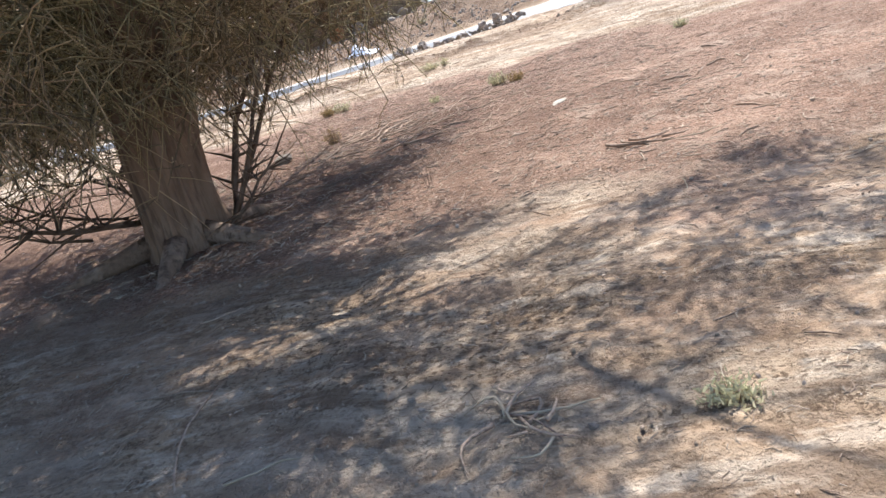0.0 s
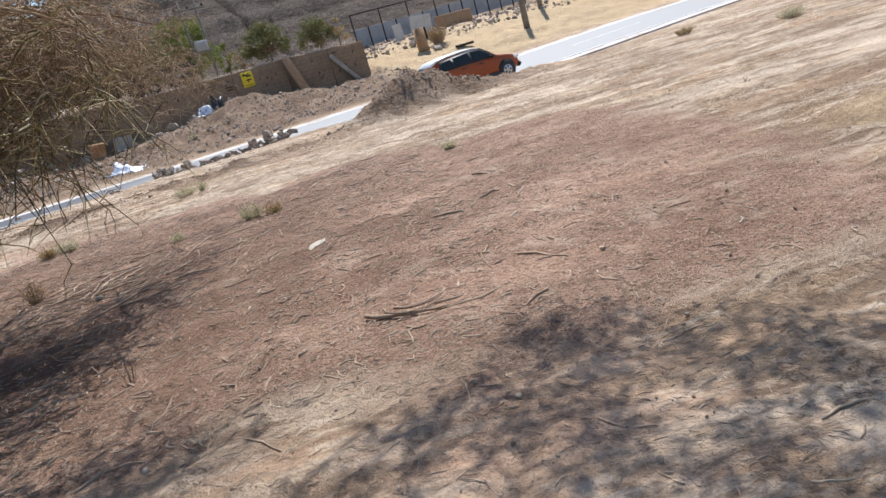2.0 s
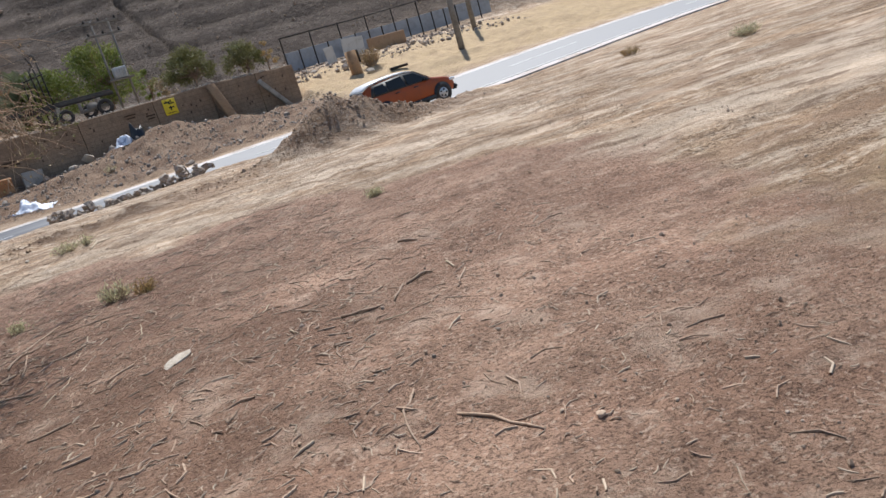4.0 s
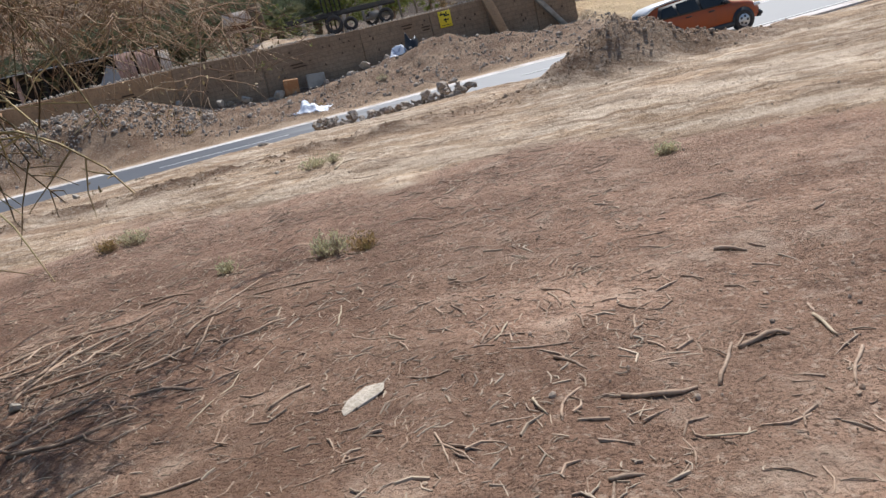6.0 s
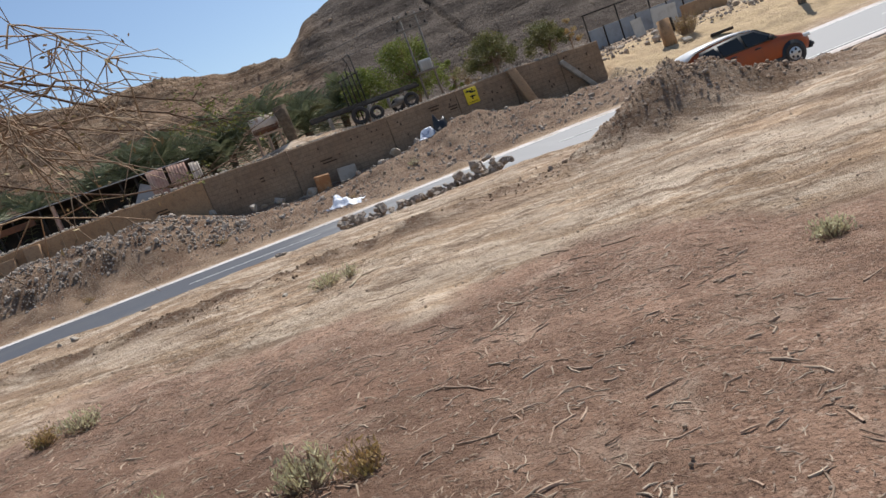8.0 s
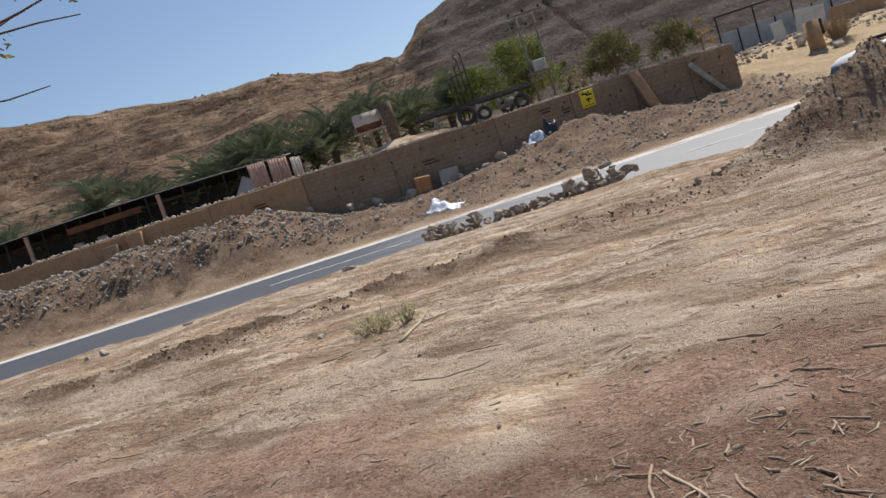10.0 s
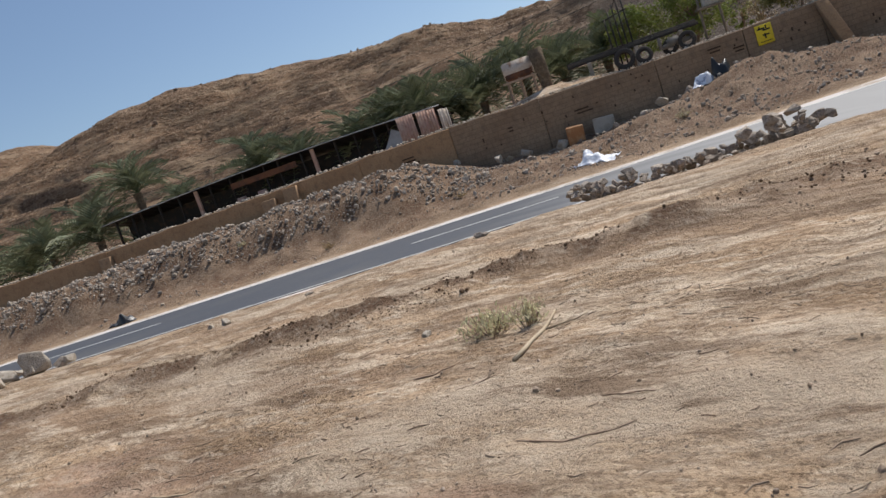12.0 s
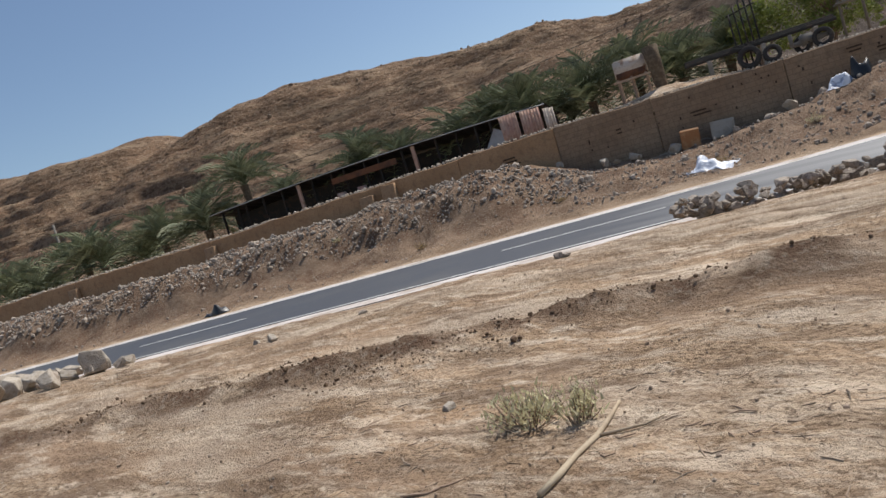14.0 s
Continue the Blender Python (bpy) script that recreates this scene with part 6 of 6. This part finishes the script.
shrub(1.34, 2.06, 0.2, 0.05, 46, M_SHRUB, "pale grey-green small herb on shaded soil", 8)
shrub(8.9, 17.5, 0.48, 0.20, 72, M_DRYSHRUB, "low yellow-green tuft on the pale field", 9)
shrub(9.6, 14.6, 0.61, 0.23, 84, M_SHRUB, "low yellow-green tuft on the pale field", 10)
shrub(-0.12, 5.24, 0.15, 0.26, 8, M_SHRUB, "leafless upright twig plant in the shade", 11, 0.9)
shrub(0.17, 9.0, 0.08, 0.28, 4, M_SHRUB, "bare forked stem standing in the litter", 12, 1.0)
for i, (x, y, w) in enumerate(((-2.75, 10.9, 0.35), (2.4, 10.6, 0.3), (-20.3, 33.2, 0.9), (-25.5, 33.4, 0.7), (-9.5, 38.2, 0.9), (-6.8, 40.5, 1.0), (-15.3, 36.4, 0.8))):
    shrub(x, y, w * 0.8, w * 0.4, 60, M_SHRUB if i % 2 else M_DRYSHRUB, "small dry tuft on bare soil", 20 + i)

# ---- the adobe stub on the field ----
bm = bmesh.new()
rows = []
for i in range(15):
    z = -0.1 + 1.35 * i / 14
    ring = []
    for j in range(36):
        th = 2 * math.pi * j / 36
        c, d = math.cos(th), math.sin(th)
        k = 1 / max(abs(c), abs(d)) ** 0.85
        e = 1 - 0.13 * max(0, 1 - abs(z - 0.05) / 0.22) + 0.13 * noise.noise((c * 2.2, d * 2.2, z * 2.4)) + 0.05 * noise.noise((c * 7, d * 7, z * 8)) - 0.12 * (z / 1.25) ** 2
        ring.append(bm.verts.new((c * k * e * 0.62, d * k * e * 0.34, z + 0.07 * noise.noise((c * 3, d * 3, 5.0)) * (z > 1))))
    rows.append(ring)
for a1, b1 in zip(rows, rows[1:]):
    for j in range(36):
        bm.faces.new((a1[j], a1[(j + 1) % 36], b1[(j + 1) % 36], b1[j]))
bm.faces.new(rows[-1])
solo("adobe_stub", bm, M_ADOBE, "weathered ochre mud wall stub on crumbling soil", "wall stub", at=pose(6.42, 6.4, land1(6.42, 6.4) - 0.03, 0, 2, 24))

# ---- wood and stones on the ground ----
stick(-1.24, 13.78, 97, 0.74, 0.012, 900, "bleached_stick", M_PALESTICK, "long straight bleached stick beside a shrub", "")
NORTH = [(1.85, 6.86, 3, 0.22, 2.2), (2.22, 7.11, 11, 0.16, 2.4), (2.08, 7.01, 69, 0.28, 1.8), (1.58, 6.85, 72, 0.19, 1.3), (1.48, 6.85, -67, 0.13, 1.2), (1.40, 6.77, 12, 0.14, 1.1), (1.24, 6.62, -43, 0.16, 1), (1.04, 7.21, -10, 0.17, 1), (1.25, 7.48, 79, 0.16, 1.3), (1.31, 7.50, 77, 0.17, 1.2), (1.55, 7.33, 9, 0.20, 1.1), (1.58, 7.13, -50, 0.17, 1.6), (0.01, 8.56, 5, 0.45, 1.6), (-0.33, 8.14, 106, 0.59, 1.4), (0.11, 7.30, 84, 0.39, 1), (0.50, 7.18, 49, 0.18, 1.8), (0.26, 6.67, 21, 0.19, 1.6), (-0.94, 8.88, -12, 0.39, 1.4)]
MIDDLE = [(2.31, 7.99, -4, 0.13, 2.4), (2.42, 7.15, -87, 0.19, 1.7), (2.42, 6.85, -113, 0.21, 1.4), (1.53, 7.84, -37, 0.15, 1.2), (1.83, 7.34, 61, 0.10, 1), (1.88, 6.53, -86, 0.13, 0.9), (2.00, 6.58, -5, 0.12, 0.9), (1.71, 6.43, 18, 0.09, 1.6), (1.19, 6.66, -66, 0.17, 0.9), (0.68, 7.67, -43, 0.22, 1.1), (0.34, 8.16, 74, 0.15, 1.3), (0.46, 8.00, 100, 0.23, 1.2), (1.41, 11.80, 7, 0.24, 1.8), (0.56, 9.79, -27, 0.28, 1.5), (-1.10, 7.98, 93, 0.34, 2), (-1.22, 7.80, 82, 0.15, 1.8)]
SOUTH = [(1.67, 4.92, 12, 0.35, 1), (2.13, 5.25, -53, 0.35, 1.5), (2.26, 3.98, 54, 0.24, 0.9), (2.31, 3.91, 7, 0.17, 0.9), (0.99, 4.40, -63, 0.16, 0.9), (1.48, 3.92, -93, 0.21, 0.8), (1.61, 3.93, -17, 0.14, 0.8), (1.91, 3.45, -36, 0.17, 0.9), (1.85, 3.32, 31, 0.12, 0.7), (0.67, 4.10, -48, 0.36, 1), (2.44, 3.20, 7, 0.16, 1), (1.46, 3.33, -72, 0.09, 0.9), (1.25, 3.59, -90, 0.17, 0.7), (0.15, 4.22, -10, 0.17, 0.9), (2.41, 3.11, -121, 0.12, 0.7), (2.23, 2.96, -18, 0.09, 0.8), (1.89, 5.47, -99, 0.38, 1.2), (1.66, 4.79, 17, 0.21, 0.8)]
FAR = [(0.92, 12.27, 17, 0.21, 1.6), (0.67, 10.97, -73, 0.38, 1.3), (0.71, 10.97, -60, 0.28, 1.4), (0.73, 10.75, 79, 0.15, 1.1), (0.32, 10.93, -52, 0.28, 1.2), (-0.09, 10.77, -29, 0.21, 1.3), (1.14, 10.44, -84, 0.09, 1.2), (0.65, 10.65, 65, 0.17, 1.1), (0.86, 10.92, -72, 0.16, 1.1), (1.08, 10.86, -27, 0.11, 1.1), (0.11, 11.08, 3, 0.17, 1.1), (1.35, 11.16, 45, 0.07, 1.1), (-2.52, 12.26, 21, 0.22, 1.2)]
LAST = [(-1.69, 13.42, 39, 0.22, 1.3), (-1.31, 13.18, 22, 0.22, 1), (-0.55, 12.60, 19, 0.42, 1.1), (-1.69, 12.28, 84, 0.10, 0.8), (-1.74, 12.49, 34, 0.22, 0.8), (-0.43, 12.89, 0, 0.21, 0.9), (-2.58, 12.48, 16, 0.29, 0.7), (-0.51, 2.34, 103, 0.62, 1.4), (-0.79, 2.67, -7, 0.43, 1.1), (-0.11, 2.04, 22, 0.24, 1.2), (-0.96, 3.48, 24, 0.22, 1), (-0.99, 6.20, 15, 0.67, 1.6), (1.43, 2.51, 9, 0.12, 0.8), (1.64, 2.30, -29, 0.10, 0.8)]
i = 0
for some in (NORTH, MIDDLE, SOUTH, FAR, LAST):
    for x, y, ang, L, rad in some:
        i += 1
        pale = i % 5 == 0
        stick(x, y, ang, L * 1.05, rad * 0.0038, 500 + i, material=M_PALESTICK if pale else M_STICK, label="bleached pale stick lying on the soil" if pale else "dry brown stick lying on the soil")
# a dead branch lying on the shade's edge
db = thing("dead_branch", "dark crooked dead branch lying on the soil", "branch", at=pose(0, 0, 0))
acc = Acc()
tube(acc, bent((1.14, 5.05, 0), (1.55, 4.86, 0), 0.1, 8, 3, True, 0.014), np.array([0.012, 0.009, 0.013, 0.008, 0.011, 0.008, 0.006, 0.004]), 6)
part("main_stem", acc, M_STICK, db)
for j, (x0, y0, x1, y1) in enumerate(((1.3, 5.03, 1.55, 5.0), (1.4, 4.98, 1.58, 5.12), (1.25, 5.05, 1.4, 4.88), (1.5, 4.92, 1.66, 4.97))):
    part("side_twig", tube(Acc(), bent((x0, y0, 0), (x1, y1, 0), 0.2, 5, 70 + j, True, 0.025), np.linspace(0.009, 0.004, 5), 5), M_STICK, db)
# a tangle of roots by the first steps
rt = thing("root_tangle", "dry tangle of grey roots beside a small burrow", "roots", at=pose(0, 0, 0))
rr = np.random.default_rng(31)
for j in range(13):
    A = rr.uniform(0, 6.28)
    L = rr.uniform(0.08, 0.27)
    c = np.array([0.74, 2.12])
    p = bent((*(c + rr.normal(size=2) * 0.07), 0), (c[0] + math.cos(A) * L, c[1] + math.sin(A) * L, 0), rr.uniform(-0.7, 0.7), 7, 90 + j, True, 0.012)
    p[:, 2] += 0.012 * np.sin(np.linspace(0.3, 3.1, 7))
    part("root", tube(Acc(), p, np.linspace(rr.uniform(0.004, 0.0085), 0.002, 7), 6), M_STICK if j % 3 else M_PALESTICK, rt)
# a brush heap of grey sticks by the tree's far side
for j in range(34):
    A = rr.normal(0.75, 0.5)
    x, y = -1.0 + rr.normal() * 0.55, 7.9 + rr.normal() * 0.45
    stick(x, y, math.degrees(A), rr.uniform(0.18, 0.6), rr.uniform(0.004, 0.009), 1300 + j, label="thin grey stick in a loose spread of brushwood", group="brushwood spread")
flat = put_rock("white_stone", 0.82, 7.08, 0.27, "flat whitish stone lying in the litter", "", True, 1, 0.5)
flat.matrix_world = Matrix.LocRotScale((0.82, 7.08, land1(0.82, 7.08) + 0.008), Euler((0.06, -0.05, 0.9)), (0.125, 0.075, 0.028))
put_rock("white_stone", -1.02, 7.5, 0.1, "small whitish stone lying in the litter", "", True, 2, 0.3)
put_rock("white_stone", -2.28, 14.2, 0.08, "small white chip on pale soil", "", True, 3, 0.42)
put_rock("dark_stone", -2.2, 7.6, 0.22, "dark brown stone near the tree", "", False, 4, 0.3)
for i, (x, y, sz) in enumerate(((0.35, 2.3, 0.035), (0.4, 2.22, 0.032), (0.46, 2.34, 0.028), (0.95, 2.02, 0.038), (1.85, 1.85, 0.045), (1.95, 2.5, 0.028), (2.05, 5.9, 0.026), (1.8, 5.95, 0.024), (2.35, 5.95, 0.026), (2.1, 5.6, 0.02), (2.5, 6.4, 0.024))):
    put_rock("clod", x, y, sz, "small brown clod on the soil", "small clods", False, i, 0.2, "clod")


def litter_twigs(name, n, region, seed, material, label, lmin, lmax, rad):
    r = np.random.default_rng(seed)
    V, F = [], []
    x, y = region(r, n)
    A = r.uniform(0, 6.28, n)
    L = r.uniform(lmin, lmax, n) * r.uniform(0.5, 1.0, n)
    bow = r.uniform(-0.25, 0.25, n)
    ux, uy = np.cos(A), np.sin(A)
    pts = []
    for t, b1 in ((-0.5, 0.0), (0.0, 1.0), (0.5, 0.0)):
        px, py = x + ux * L * t - uy * L * bow * b1, y + uy * L * t + ux * L * bow * b1
        pts.append(np.stack([px, py, land(px, py)], -1))
    P = np.stack(pts, 1)
    rr = rad * r.uniform(0.5, 1.3, n)
    side = np.stack([-uy, ux, 0 * ux], -1)
    ring = []
    for k in range(3):
        w = rr * (1.0 if k < 2 else 0.6)
        up = np.stack([0 * w, 0 * w, 1.5 * w], -1)
        ring += [P[:, k] + side * w[:, None], P[:, k] + side * 0.6 * w[:, None] + up, P[:, k] - side * 0.6 * w[:, None] + up, P[:, k] - side * w[:, None]]
    v = np.stack(ring, 1).reshape(-1, 3)
    fs = []
    for k in range(2):
        for j in range(3):
            fs.append((4 * k + j, 4 * k + j + 1, 4 * k + 5 + j, 4 * k + 4 + j))
    f = (np.arange(n)[:, None, None] * 12 + np.array(fs)).reshape(-1, 4)
    a = Acc()
    a.v, a.n, a.f = [v], len(v), f.tolist()
    return solo(name, a, material, label, "twig litter", kind="stuff", smooth=False)


def red_patch(r, n):
    x, y = r.uniform(-3.2, 3.3, 3 * n), r.uniform(4.2, 11.8, 3 * n)
    ok = (y < 11.2 + 1.2 * fbm(x * 0.7, y * 0.7, 2, 51) - 0.35 * np.maximum(x - 0.8, 0) ** 2) & (r.random(3 * n) < 0.35 + 0.65 * (x < 2.0))
    return x[ok][:n], y[ok][:n]


def patch(x0, x1, y0, y1):
    def pick(r, n):
        return r.uniform(x0, x1, n), r.uniform(y0, y1, n)
    return pick


def red_patch_n(r, n):
    x, y = red_patch(r, n)
    k = n - len(x)
    if k > 0:
        x, y = np.concatenate([x, x[:k]]), np.concatenate([y, y[:k] + 0.03])
    return x, y


litter_twigs("twig_litter", 6500, red_patch_n, 41, M_TWIG, "fine brown twigs strewn over the reddish soil", 0.025, 0.085, 0.0019)
litter_twigs("pale_twigs", 4500, red_patch_n, 47, M_PALETWIG, "bleached fine twigs strewn over the reddish soil", 0.025, 0.10, 0.0025)
litter_twigs("pale_twigs", 1500, patch(-1.6, 3.2, 1.2, 4.6), 48, M_PALETWIG, "bleached fine twigs strewn over pale soil", 0.025, 0.09, 0.0018)
litter_twigs("twig_litter", 1300, red_patch_n, 42, M_STICK, "brown twigs strewn over the reddish soil", 0.07, 0.19, 0.0042)
litter_twigs("pale_twigs", 380, red_patch_n, 49, M_PALETWIG, "bleached crooked twigs strewn over the reddish soil", 0.06, 0.17, 0.0044)
litter_twigs("twig_litter", 3600, patch(-1.6, 3.2, 1.2, 4.6), 43, M_TWIG, "fine twigs strewn over shaded pale soil", 0.02, 0.08, 0.0015)
litter_twigs("twig_litter", 900, patch(-3.5, 3.0, 11.0, 14.5), 44, M_TWIG, "sparse fine twigs on the pale soil", 0.04, 0.13, 0.0026)
litter_twigs("grey_brush", 800, lambda r, n: (-1.1 + r.normal(size=n) * 0.6, 7.9 + r.normal(size=n) * 0.5), 45, M_TWIG, "grey fine brushwood spread near the tree", 0.05, 0.2, 0.003)
xs, ys = rng.uniform(-5.0, 6.0, 24000), rng.uniform(1.0, 18.0, 24000)
scatter_stones("soil_crumbs", xs, ys, rng.gamma(1.1, 0.0045, len(xs)) + 0.004, M_PEBBLE, "small crumbs and pebbles strewn on the soil", "pebbles", 0.15)
xs, ys = rng.uniform(-9, 9, 1800), rng.uniform(10, 21, 1800)
scatter_stones("field_clods", xs, ys, rng.gamma(1.2, 0.005, len(xs)) + 0.006, M_PEBBLE, "small brown clods on the pale field", "pebbles", 0.15)
hx, hy = rng.normal(size=1100) * 1.1 + 0.5, rng.normal(size=1100) * 0.45
xs, ys = 2.6 + hx * 0.92 - hy * 0.39, 18.0 + hx * 0.39 + hy * 0.92
scatter_stones("heap_clods", xs, ys, rng.gamma(1.3, 0.018, len(xs)) + 0.012, M_PEBBLE, "brown clods on the spoil heap", "clods", 0.15)
# clods turned up along the furrow
fs = rng.uniform(0.0, 11.0, 2600)
xs, ys = xy(fs, -14.25 + 0.25 * np.sin(fs * 1.3) + rng.normal(size=2600) * 0.16)
scatter_stones("furrow_clods", xs, ys, rng.gamma(1.2, 0.008, 2600) + 0.006, M_FURROW, "dark brown clods along a furrow of turned earth", "clods", 0.15)
